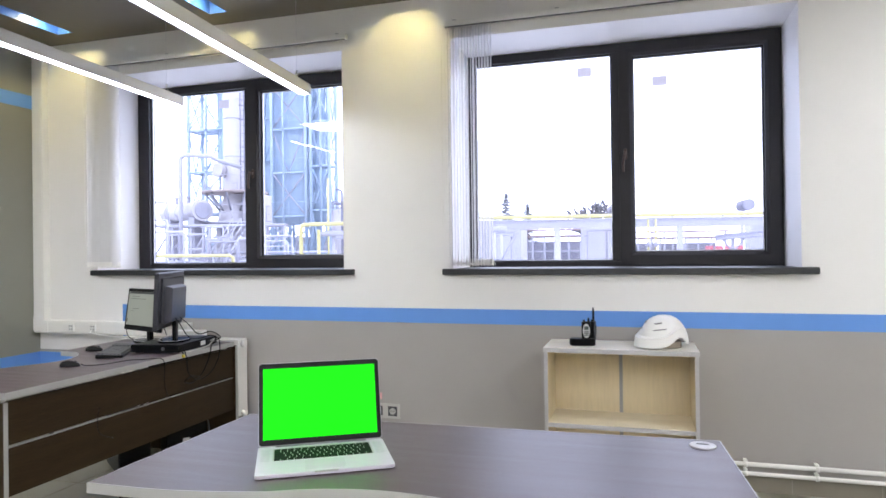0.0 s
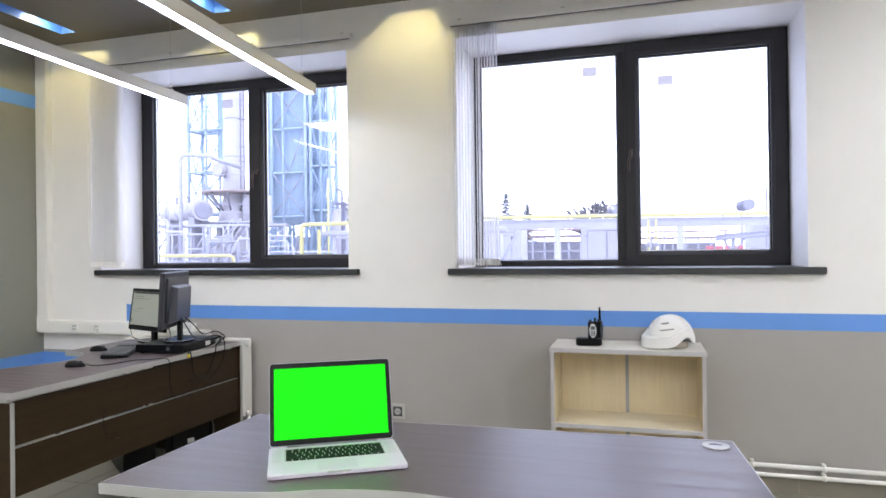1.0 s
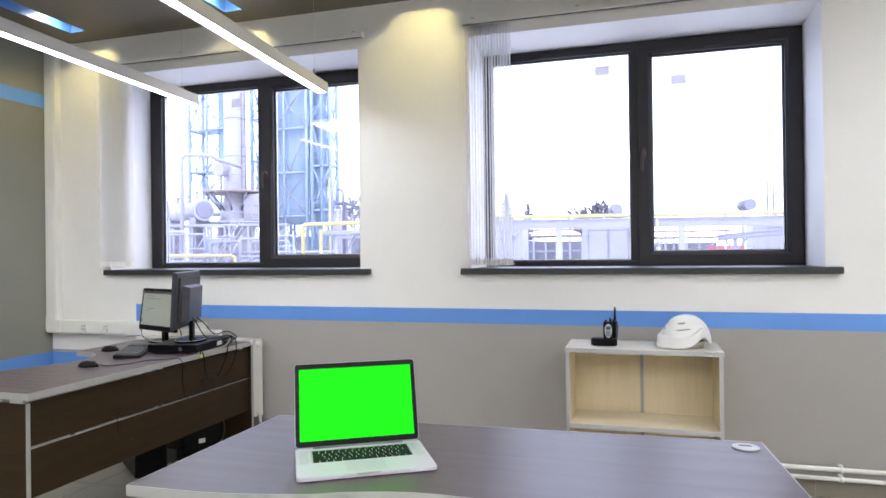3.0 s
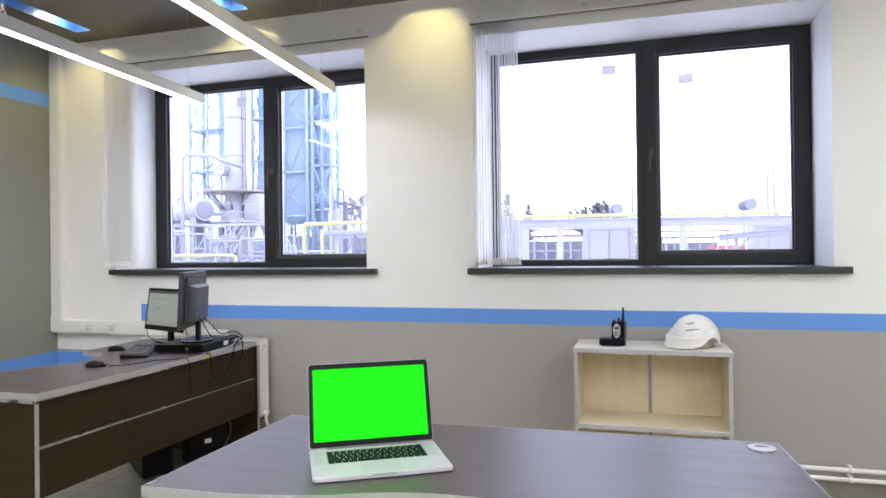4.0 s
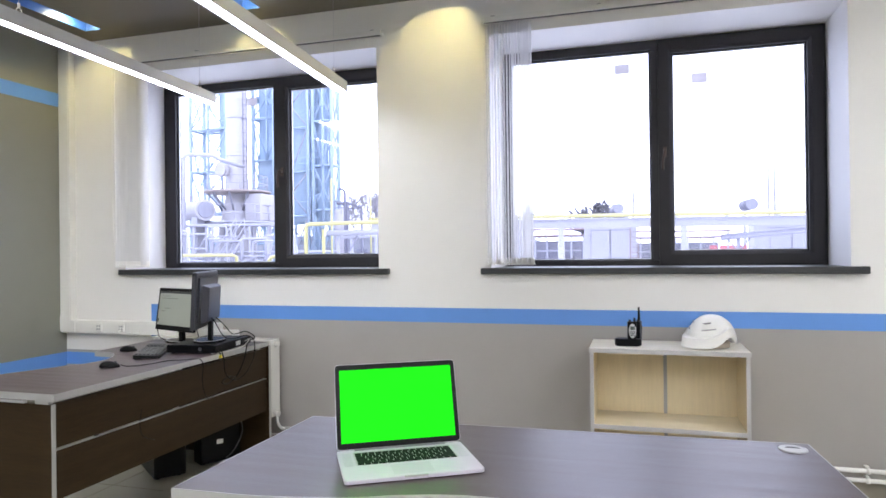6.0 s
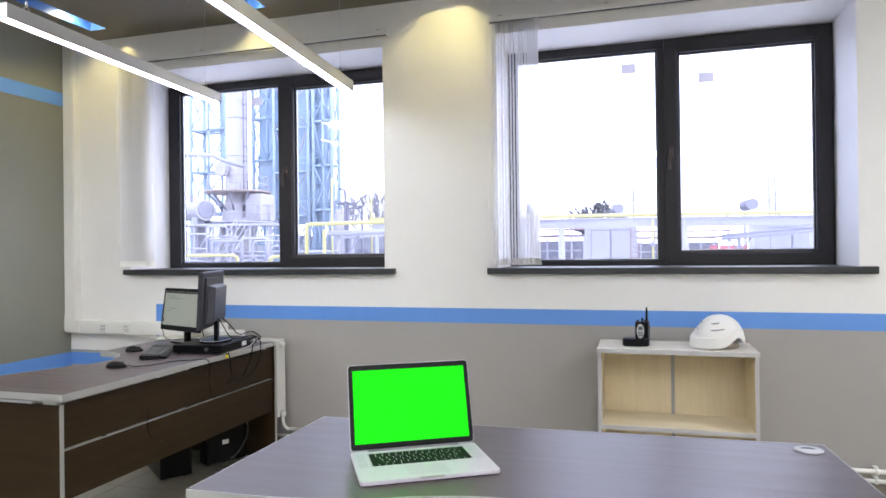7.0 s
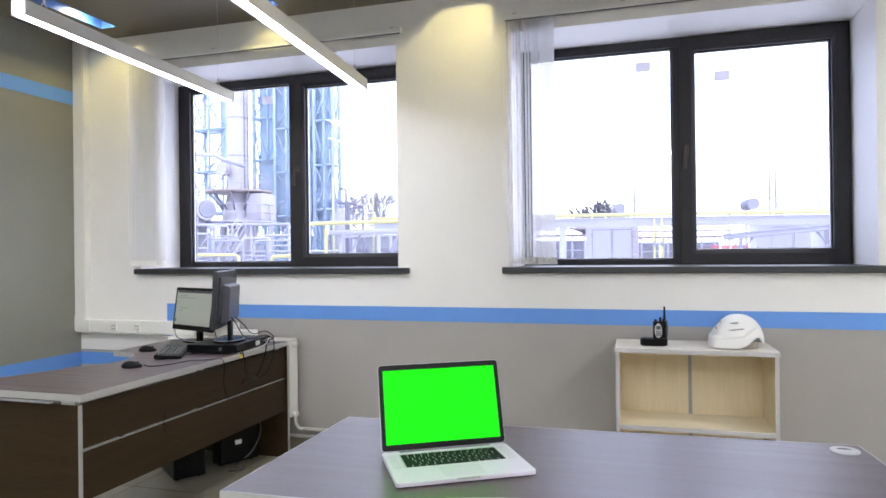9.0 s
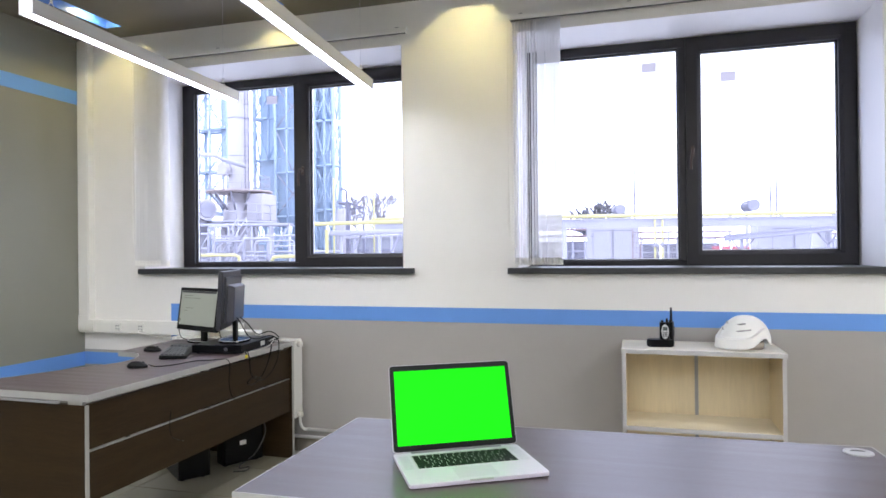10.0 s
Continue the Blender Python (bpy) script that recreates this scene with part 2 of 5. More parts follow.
# blue stripes
bm = bmesh.new()
box(bm, -3.547, RIGHT_X, WALL_Y - 0.002, WALL_Y + 0.01, 0.876, 0.967)
box(bm, -3.547, -3.44, WALL_Y - 0.002, WALL_Y + 0.01, 0.60, 0.876)
box(bm, LEFT_X, -3.547, WALL_Y - 0.002, WALL_Y + 0.01, 0.51, 0.60)
t = part("trim_north", bm, M_BLUE)
tagged(t, "blue painted stripe with a step on the window wall", "stripe", kind="structure")
bm = bmesh.new()
box(bm, LEFT_X - 0.01, LEFT_X + 0.002, BACK_Y, WALL_Y - 0.002, 2.43, 2.53)
box(bm, LEFT_X - 0.01, LEFT_X + 0.002, BACK_Y, WALL_Y - 0.002, 0.50, 0.60)
t = part("trim_west", bm, M_BLUE)
tagged(t, "blue painted stripes on the grey side wall", "stripe", kind="structure")

# ceiling with recessed light slots
SLOTS = [-3.85, -2.577, -1.304]
SLOT_Y = (1.35, 3.61)
bm = bmesh.new()
edges = [LEFT_X] + [e for s in SLOTS for e in (s - 0.07, s + 0.07)] + [RIGHT_X]
for i in range(0, len(edges), 2):
    box(bm, edges[i], edges[i + 1], SLOT_Y[0], SLOT_Y[1], CEIL, CEIL + 0.15)
box(bm, LEFT_X, RIGHT_X, SLOT_Y[1], WALL_Y, CEIL, CEIL + 0.15)
# the first panel mirrors in the window; the other six are unseen fill
PANELS_AND_FILLS = [(-3.55, 1.27), (-1.9, -0.4), (0.0, -2.7), (-1.2, -1.6), (1.1, -1.6), (2.1, 0.2), (2.1, 2.4)]
box(bm, LEFT_X, RIGHT_X, BACK_Y, SLOT_Y[0], CEIL, CEIL + 0.15)
box(bm, LEFT_X, RIGHT_X, BACK_Y, WALL_Y, CEIL + 0.15, CEIL + 0.35)
c = part("ceiling", bm, M_CEIL)
tagged(c, "flat taupe painted ceiling with recessed light slots", "ceiling", kind="structure")

# floor
f = part("floor", bx(LEFT_X, RIGHT_X, BACK_Y, WALL_Y, -0.15, -0.003), M_GROUT)
tagged(f, "beige ceramic tile floor with pale joints", "floor", kind="structure")
floor = f
bm = bmesh.new()
box(bm, LEFT_X + 0.012, RIGHT_X, WALL_Y - 0.012, WALL_Y, 0, 0.085)
bevel(bm, 0.003)
t = part("baseboard", bm, M_SKIRT)
tagged(t, "brownish ceramic skirting along the window wall", "skirting", kind="structure")
for k in range(18):
    x = RIGHT_X - 0.28 - 0.42 * k
    if x > LEFT_X + 0.1:
        part("joint", bx(x, x + 0.003, WALL_Y - 0.0135, WALL_Y - 0.011, 0.002, 0.083), M_GROUT, t)


# ---- windows ----
def window(name, x0, x1, left_w, mull, label):
    """Fixed light to the left of the mullion, opening sash to the right; outer frame, glass, handle."""
    z0, z1 = SILL_Z - 0.005, HEAD_Z
    y0, y1 = FRAME_Y, FRAME_Y + 0.07
    root = tagged(new(name), label, "window", kind="structure")
    root.empty_display_size = 0.1
    bm = bmesh.new()
    fx0, fx1, sx0, sx1 = x0 + left_w, mull - 0.058, mull - 0.015, x1 - 0.012
    # outer frame with mullion
    box(bm, x0, fx0, y0, y1, z0, z1)
    box(bm, x1 - 0.05, x1, y0, y1, z0, z1)
    box(bm, fx0, x1 - 0.05, y0, y1, z0, z0 + 0.038)
    box(bm, fx0, x1 - 0.05, y0, y1, z1 - 0.06, z1)
    box(bm, fx1, mull, y0, y1, z0 + 0.038, z1 - 0.06)
    bevel(bm, 0.004)
    part("window_frame", bm, M_FRAME, root, "anthracite plastic frame")
    # sash, standing proud of the frame
    sy0, sy1 = y0 - 0.016, y1 - 0.012
    a, b, lo, hi, wd = sx0, sx1, z0 + 0.007, z1 - 0.008, 0.085
    bm = bmesh.new()
    pr = ((0, sy0), (wd - 0.02, sy0), (wd, sy0 + 0.014), (wd, sy1), (0, sy1))
    loops = []
    for d, y in pr:
        loops.append([bm.verts.new(p) for p in ((a + d, y, lo + d), (b - d, y, lo + d), (b - d, y, hi - d), (a + d, y, hi - d))])
    for i in range(len(loops)):
        p, q = loops[i], loops[(i + 1) % len(loops)]
        for k in range(4):
            bm.faces.new((p[k], p[(k + 1) % 4], q[(k + 1) % 4], q[k]))
    bmesh.ops.recalc_face_normals(bm, faces=bm.faces)
    bevel(bm, 0.003, 2, 0.9)
    sash = part("sash", bm, M_FRAME, root, "anthracite opening sash")
    gy = y0 + 0.03
    # gaskets and spacers round each pane
    for (ga, gb, gl, gh, own) in ((fx0, fx1, z0 + 0.038, z1 - 0.06, root), (a + wd, b - wd, lo + wd, hi - wd, sash)):
        bm = bmesh.new()
        for off, wdt in ((0.0, 0.006),):
            box(bm, ga, ga + wdt, gy - 0.008, gy - 0.003, gl, gh)
            box(bm, gb - wdt, gb, gy - 0.008, gy - 0.003, gl, gh)
            box(bm, ga + wdt, gb - wdt, gy - 0.008, gy - 0.003, gl, gl + wdt)
            box(bm, ga + wdt, gb - wdt, gy - 0.008, gy - 0.003, gh - wdt, gh)
        part("gasket", bm, M_GASKET, own)
        bm = bmesh.new()
        box(bm, ga, ga + 0.011, gy + 0.003, gy + 0.015, gl, gh)
        box(bm, gb - 0.011, gb, gy + 0.003, gy + 0.015, gl, gh)
        box(bm, ga + 0.011, gb - 0.011, gy + 0.003, gy + 0.015, gl, gl + 0.011)
        box(bm, ga + 0.011, gb - 0.011, gy + 0.003, gy + 0.015, gh - 0.011, gh)
        part("spacer", bm, M_SPACER, own)
        bm = bmesh.new()
        box(bm, ga - 0.003, gb + 0.003, gy - 0.002, gy + 0.002, gl - 0.003, gh + 0.003)
        p = part("pane", bm, M_GLASS, own)
        p.visible_shadow = False
    # handle on the sash stile
    hx, hz = a + 0.038, (lo + hi) / 2 + 0.0
    bm = bmesh.new()
    box(bm, hx - 0.011, hx + 0.011, sy0 - 0.01, sy0, hz - 0.032, hz + 0.032)
    bevel(bm, 0.005)
    rod(bm, (hx, sy0 - 0.01, hz), (hx, sy0 - 0.045, hz), 0.009)
    tube(bm, curve_pts([(hx, sy0 - 0.045, hz + 0.01), (hx - 0.006, sy0 - 0.052, hz - 0.02), (hx - 0.014, sy0 - 0.047, hz - 0.065), (hx - 0.013, sy0 - 0.040, hz - 0.115)], 4), 0.008, 10)
    part("handle", bm, M_HANDLE, sash, "dark bronze lever handle")
    return root


window("window_1", W1[0], W1[1], 0.105, -2.735, "anthracite two-light window with a closed sash")
win2 = window("window_2", W2[0], W2[1], 0.046, -0.042, "anthracite two-light window with stickers on its panes")


def sill(name, x0, x1, ix0, ix1):
    bm = bmesh.new()
    prism(bm, [(x0, 3.757), (x1, 3.757), (x1, WALL_Y - 0.001), (ix1 - 0.002, WALL_Y - 0.001), (ix1 - 0.002, FRAME_Y + 0.01), (ix0 + 0.002, FRAME_Y + 0.01),
               (ix0 + 0.002, WALL_Y - 0.001), (x0, WALL_Y - 0.001)], SILL_Z - 0.0375, SILL_Z)
    bevel(bm, 0.006, 3)
    return tagged(part(name, bm, M_SILL), "dark anthracite window sill board", "window sill", kind="structure")


sill("sill_1", -3.80, -1.706, *W1)
sill("sill_2", -1.105, 0.963, *W2)


# ---- lights that hang or sit in the ceiling ----
def pendant(m):
    L = 1.60
    root = thing("pendant_light", m, "long white aluminium linear pendant with a glowing diffuser, two in view and two added as fill", "pendant light", "linear pendants")
    w, h = 0.034, 0.062
    bm = bmesh.new()
    box(bm, -w, -w + 0.004, -L / 2, L / 2, 0, h)
    box(bm, w - 0.004, w, -L / 2, L / 2, 0, h)
    box(bm, -w + 0.004, w - 0.004, -L / 2, L / 2, h - 0.004, h)
    box(bm, -w + 0.004, w - 0.004, -L / 2, -L / 2 + 0.003, 0, h - 0.004)
    box(bm, -w + 0.004, w - 0.004, L / 2 - 0.003, L / 2, 0, h - 0.004)
    for e in (-1, 1):
        x0, x1 = sorted((e * (w - 0.004), e * (w - 0.009)))
        box(bm, x0, x1, -L / 2 + 0.003, L / 2 - 0.003, 0.0005, 0.0045)
        y0, y1 = sorted((e * (L / 2 - 0.003), e * (L / 2 - 0.0105)))
        box(bm, -w + 0.009, w - 0.009, y0, y1, 0.0005, 0.0045)
    part("body", bm, M_ALU, root)
    part("diffuser", bx(-w + 0.0085, w - 0.0085, -L / 2 + 0.010, L / 2 - 0.010, 0.0035, 0.007), M_LAMP, root, "glowing white diffuser")
    for s in (-1, 1):
        y = s * (L / 2 - 0.13)
        bm = bmesh.new()
        rod(bm, (0, y, h + 0.03), (0, y, CEIL - 2.30), 0.0009, 6)
        wire = part("suspension_wire", bm, M_SPACER, root, "thin steel wire")
        bm = bmesh.new()
        tube(bm, [(0, y - 0.022, h), (0, y - 0.012, h + 0.022), (0, y, h + 0.034), (0, y + 0.012, h + 0.022), (0, y + 0.022, h)], 0.0016, 6)
        rod(bm, (0, y, h + 0.03), (0, y, h + 0.052), 0.005, 10)
        box(bm, -0.012, 0.012, y - 0.03, y + 0.03, h, h + 0.006)
        part("clamp", bm, M_WHITE_PL, root)
    return root


p0 = pendant(pose(-2.783, 2.744, 2.30, 0, 0, 4.0))
copy_thing(p0, pose(-1.845, 2.744, 2.30, 0, 0, 4.5))
# two more copies out of view, added to fill the room with light
copy_thing(p0, pose(-0.975, 2.76 - 2.9, 2.30))
copy_thing(p0, pose(1.2, 0.3, 2.30))

for x in SLOTS:
    root = thing("slot_light", pose(x, 0, CEIL), "recessed ceiling light slot lined in blue", "ceiling light", "slot lights")
    bm = bmesh.new()
    y0, y1 = SLOT_Y
    box(bm, -0.0695, -0.066, y0, y1, 0.0, 0.149)
    box(bm, 0.066, 0.0695, y0, y1, 0.0, 0.149)
    box(bm, -0.066, 0.066, y0 + 0.0005, y0 + 0.0035, 0.0, 0.149)
    part("lining", bm, M_SLOTBLUE, root)
    part("end_plate", bx(-0.066, 0.066, y1 - 0.0035, y1 - 0.0005, 0.0, 0.149), M_SLOTBLUE, root)
    # one small warm spot near the window end of each slot
    bm = bmesh.new()
    lathe(bm, [(0.030, 0.070), (0.036, 0.068), (0.038, 0.080), (0.030, 0.149)], 24, (0.025, 3.43, 0))
    spot = part("spot_housing", bm, M_WHITE_PL, root, "small white spot housing")
    bm = bmesh.new()
    lathe(bm, [(0.026, 0.0665), (0.027, 0.0672), (0.026, 0.0690)], 24, (0.025, 3.43, 0))
    part("lens", bm, M_SPOT, spot, "glowing warm lens")

# panels past the first are added out of view to brighten the walls
for k, (x, y) in enumerate(PANELS_AND_FILLS):
    root = thing("ceiling_panel_light", pose(x, y, CEIL), "square surface ceiling light with a white diffuser, mostly added as unseen fill", "ceiling light", "panel lights")
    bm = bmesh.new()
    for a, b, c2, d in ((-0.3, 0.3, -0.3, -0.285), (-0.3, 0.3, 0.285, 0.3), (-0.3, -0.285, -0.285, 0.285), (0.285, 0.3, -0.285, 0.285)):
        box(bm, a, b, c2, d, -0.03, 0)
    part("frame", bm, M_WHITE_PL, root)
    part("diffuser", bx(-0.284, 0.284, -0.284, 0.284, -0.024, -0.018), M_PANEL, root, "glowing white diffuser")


# ---- near desk ----
def arc_line(pts, steps=6):
    return [(p.x, p.y) for p in curve_pts([(x, y, 0) for x, y in pts], steps)]


DESK = thing("office_desk", pose(0, 0, 0), "dark wenge office desk with a wavy silver-edged top", "desk")
wave = arc_line([(-1.29, 1.237), (-1.05, 1.247), (-0.84, 1.29), (-0.73, 1.335), (-0.60, 1.368), (-0.47, 1.372), (-0.33, 1.345), (-0.12, 1.25), (0.10, 1.16), (0.335, 1.12)], 6)
outline = wave + [(0.274, 2.008), (-1.285, 1.956)]


def banded_top(pts, z0, z1, parent, lab):
    """A board with a thin edge band round it."""
    n = len(pts)
    inner = []
    for i in range(n):
        p0, p1, p2 = Vector(pts[i - 1]), Vector(pts[i]), Vector(pts[(i + 1) % n])
        n1 = Vector((-(p1 - p0).y, (p1 - p0).x)).normalized()
        n2 = Vector((-(p2 - p1).y, (p2 - p1).x)).normalized()
        m = (n1 + n2).normalized()
        inner.append(tuple(p1 + m * (0.0025 / max(0.4, m.dot(n1)))))
    bm = bmesh.new()
    prism(bm, inner, z0, z1)
    top = part("tabletop", bm, M_TOP, parent, lab)
    bm = bmesh.new()
    for i in range(n):
        j = (i + 1) % n
        q = [(*pts[i], z0 - 0.0006), (*pts[j], z0 - 0.0006), (*pts[j], z1 + 0.0006), (*pts[i], z1 + 0.0006)]
        r = [(*inner[i], z0 - 0.0006), (*inner[j], z0 - 0.0006), (*inner[j], z1 + 0.0006), (*inner[i], z1 + 0.0006)]
        a, b = [bm.verts.new(c) for c in q], [bm.verts.new(c) for c in r]
        bm.faces.new(a)
        bm.faces.new((a[3], a[2], b[2], b[3]))
        bm.faces.new((b[0], b[1], a[1], a[0]))
        bm.faces.new(list(reversed(b)))
    bmesh.ops.remove_doubles(bm, verts=bm.verts, dist=1e-5)
    part("edge_band", bm, M_EDGE, top, "silver edge band")
    return top


banded_top(outline, 0.725, 0.75, DESK, "dark wenge top with fine grain")
part("modesty_panel", bx(-1.20, 0.19, 1.80, 1.818, 0.33, 0.723, bev=0.001), M_WENGE, DESK)
part("side_panel", bx(-1.25, -1.225, 1.30, 1.91, 0.0, 0.724, bev=0.001), M_WENGE, DESK)
part("side_panel", bx(0.20, 0.225, 1.25, 1.93, 0.0, 0.724, bev=0.001), M_WENGE, DESK)
bm = bmesh.new()
lathe(bm, [(0.030, -0.004), (0.038, 0.0012), (0.0365, 0.004), (0.031, 0.0046), (0.030, 0.003)], 32)
g = part("cable_grommet", bm, mat("grommet_plastic", (0.46, 0.46, 0.47), 0.4), DESK, "white plastic cable grommet", at=pose(0.220, 1.938, 0.75))
bm = bmesh.new()
prism(bm, [(0.019 * math.cos(a), 0.006 + 0.014 * math.sin(a)) for a in (math.pi * k / 12 for k in range(13))], 0.0032, 0.0038)
part("slot", bm, M_DARK, g)

# ---- laptop ----
LAP = thing("laptop", pose(-0.790, 1.551, 0.75, 0, 0, 30.2), "open silver laptop with a plain green screen", "laptop")


def rounded(w, d, r, n=6):
    pts = []
    for cx, cy, a0 in ((w / 2 - r, -d / 2 + r, -90), (w / 2 - r, d / 2 - r, 0), (-w / 2 + r, d / 2 - r, 90), (-w / 2 + r, -d / 2 + r, 180)):
        pts += [(cx + r * math.cos(radians(a0 + 90 * k / n)), cy + r * math.sin(radians(a0 + 90 * k / n))) for k in range(n + 1)]
    return pts


bm = bmesh.new()
prism(bm, rounded(0.359, 0.247, 0.011), 0.002, 0.0125)
bevel(bm, 0.0018, 2, 1.2)
base = part("base", bm, M_LAPTOP, LAP)
# keyboard well and keys
part("keyboard_well", bx(-0.137, 0.137, -0.012, 0.094, 0.0122, 0.0129), mat("keyboard_well", (0.45, 0.45, 0.44), 0.6), base)
rows_k = [(0.0815, 0.010, [1] * 14), (0.0665, 0.0165, [1] * 13 + [1.5]), (0.0475, 0.0165, [1.5] + [1] * 12 + [1]), (0.0285, 0.0165, [1.75] + [1] * 11 + [1.75]),
          (0.0095, 0.0165, [2.3] + [1] * 10 + [2.2]), (-0.007, 0.0145, [1, 1, 1, 1.25, 5.2, 1.25, 1, 1, 1, 1])]
M_KEY = mat("black_key", (0.012, 0.012, 0.013), 0.65, spec=0.15)
for yk, hk, ws in rows_k:
    tot = sum(ws)
    x = -0.1345
    for wk in ws:
        wd = 0.269 * wk / tot
        part("key", bx(x + 0.0014, x + wd - 0.0014, yk - hk / 2, yk + hk / 2, 0.0128, 0.0141), M_KEY, base)
        x += wd
for s in (-1, 1):
    bm = bmesh.new()
    box(bm, s * 0.157 - 0.012, s * 0.157 + 0.012, -0.015, 0.094, 0.0122, 0.0127)
    part("speaker_grille", bm, mat("perforated_aluminium", (0.55, 0.525, 0.585), 0.5, metal=0.15, var=0.1, scale=900), base)
bm = bmesh.new()
box(bm, -0.0525, 0.0525, -0.106, -0.030, 0.0124, 0.0128)
part("trackpad", bm, mat("trackpad_glass", (0.55, 0.525, 0.585), 0.5, metal=0.1), base)
part("opening_notch", bx(-0.03, 0.03, -0.1238, -0.1215, 0.008, 0.0127), M_EDGE, base)
bm = bmesh.new()
rod(bm, (-0.13, 0.118, 0.0115), (0.13, 0.118, 0.0115), 0.0055, 12)
part("hinge", bm, mat("grey_hinge", (0.22, 0.215, 0.23), 0.45, metal=0.3), base, "grey hinge bar")
# lid leaning back
lid_m = pose(0, 0.1185, 0.0135, 90 - 17.0, 0, 0)
bm = bmesh.new()
prism(bm, [(x, y + 0.1205) for x, y in rounded(0.359, 0.239, 0.011)], -0.006, 0.0)
bevel(bm, 0.0015, 2, 1.2)
lid = part("lid", bm, M_LAPTOP, LAP, at=lid_m)
bm = bmesh.new()
prism(bm, [(x, y + 0.1205) for x, y in rounded(0.3555, 0.2355, 0.0095)], 0.0002, 0.0008)
part("bezel", bm, mat("matt_black_bezel", (0.008, 0.008, 0.009), 0.4, spec=0.15), lid, "glossy black bezel")
part("screen", bx(-0.1655, 0.1655, 0.019, 0.223, 0.0010, 0.0014), M_GREEN, lid, "plain bright green display")
for xx, yy in ((-0.15, -0.1), (0.15, -0.1), (-0.15, 0.1), (0.15, 0.1)):
    bm = bmesh.new()
    rod(bm, (xx, yy, 0), (xx, yy, 0.0025), 0.007, 12)
    part("rubber_foot", bm, M_BLACK, base)

# ---- left desk ----
LD = thing("office_desk", pose(-2.452, 1.967, 0, 0, 0, -0.6), "dark wenge corner desk with cables over its modesty panels", "desk")
LDI = LD.matrix_basis.inverted()
ld_w = arc_line([(-2.494, 2.010), (-2.957, 2.012), (-3.65, 2.03)], 4) + arc_line([(-3.65, 2.10), (-3.36, 2.13), (-3.209, 2.216), (-3.135, 2.37), (-3.077, 2.502), (-3.03, 2.597), (-2.992, 2.68), (-2.986, 2.766), (-3.006, 2.838), (-3.058, 2.926), (-3.15, 3.0), (-3.289, 3.023)], 5)
ld_w += [(-3.31, 3.60), (-2.482, 3.606)]
ld_out = [tuple((LDI @ Vector((x, y, 0))).xy) for x, y in reversed(ld_w)]
banded_top(ld_out, 0.7225, 0.750, LD, "dark wenge curved top")
part("side_panel", bx(-0.80, -0.075, 0.058, 0.076, 0.0, 0.7025, bev=0.001), M_WENGE, LD)
part("edge_strip", bx(-0.075, -0.0715, 0.0575, 0.0765, 0.0, 0.7025), M_EDGE, LD, "silver edge strip")
part("support_rail", bx(-0.78, -0.20, 0.040, 0.056, 0.7060, 0.7160, bev=0.002), M_SPACER, LD, "silver metal support rail")
for y in (0.067, 0.86, 1.60):
    part("spacer_bracket", bx(-0.16, -0.085, y - 0.012, y + 0.012, 0.7030, 0.7220, bev=0.002), M_EDGE, LD, "grey metal spacer")
part("modesty_panel", bx(-0.092, -0.074, 0.078, 1.66, 0.519, 0.7050, bev=0.001), M_WENGE, LD)
low = part("modesty_panel", bx(-0.092, -0.074, 0.078, 1.66, 0.300, 0.5065, bev=0.001), M_WENGE, LD)
part("edge_strip", bx(-0.0925, -0.0735, 0.078, 1.66, 0.5068, 0.5095), M_EDGE, low, "silver edge strip")
for y in (0.30, 0.86, 1.40):
    part("spacer_bracket", bx(-0.090, -0.080, y - 0.009, y + 0.009, 0.5096, 0.5188), M_DARK, LD, "small dark spacer")
part("side_panel", bx(-0.75, -0.055, 1.66, 1.678, 0.0, 0.7215, bev=0.001), M_WENGE, LD)
part("edge_strip", bx(-0.055, -0.0515, 1.6595, 1.6785, 0.0, 0.7215), M_EDGE, LD, "silver edge strip")

# ---- bookcase ----
BC = thing("bookcase", pose(-0.052, 3.40, 0), "low pale birch open bookcase against the grey wall", "bookcase")
HW = 0.385
bm = bmesh.new()
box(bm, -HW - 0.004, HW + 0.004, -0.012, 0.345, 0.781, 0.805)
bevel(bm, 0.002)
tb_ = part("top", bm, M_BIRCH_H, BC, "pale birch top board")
part("edge_band", bx(-HW - 0.004, HW + 0.004, -0.0142, -0.0122, 0.7815, 0.8045), M_PALE_EDGE, tb_, "pale grey edge band")
for s in (-1, 1):
    x0, x1 = sorted((s * HW, s * (HW - 0.018)))
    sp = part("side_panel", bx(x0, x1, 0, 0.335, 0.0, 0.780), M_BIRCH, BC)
    part("edge_band", bx(x0 - 0.0005, x1 + 0.0005, -0.002, 0, 0.0, 0.780), M_PALE_EDGE, sp, "pale grey edge band")
for zt, nm in ((0.405, "shelf"), (0.085, "bottom")):
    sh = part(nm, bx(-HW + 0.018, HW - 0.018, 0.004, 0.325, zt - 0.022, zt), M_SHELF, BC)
    part("edge_band", bx(-HW + 0.0185, HW - 0.0185, 0.002, 0.004, zt - 0.0225, zt + 0.0005), M_PALE_EDGE, sh)
part("plinth", bx(-HW + 0.018, HW - 0.018, 0.02, 0.036, 0, 0.063), M_BIRCH, BC)
part("back_panel", bx(-HW + 0.018, -0.006, 0.326, 0.330, 0.0, 0.780), M_BIRCH, BC)
part("back_panel", bx(0.006, HW - 0.018, 0.326, 0.330, 0.0, 0.780), M_BIRCH, BC)
part("joint_strip", bx(-0.009, 0.009, 0.322, 0.334, 0.0, 0.780), M_GREYSTRIP, BC, "grey joint strip")


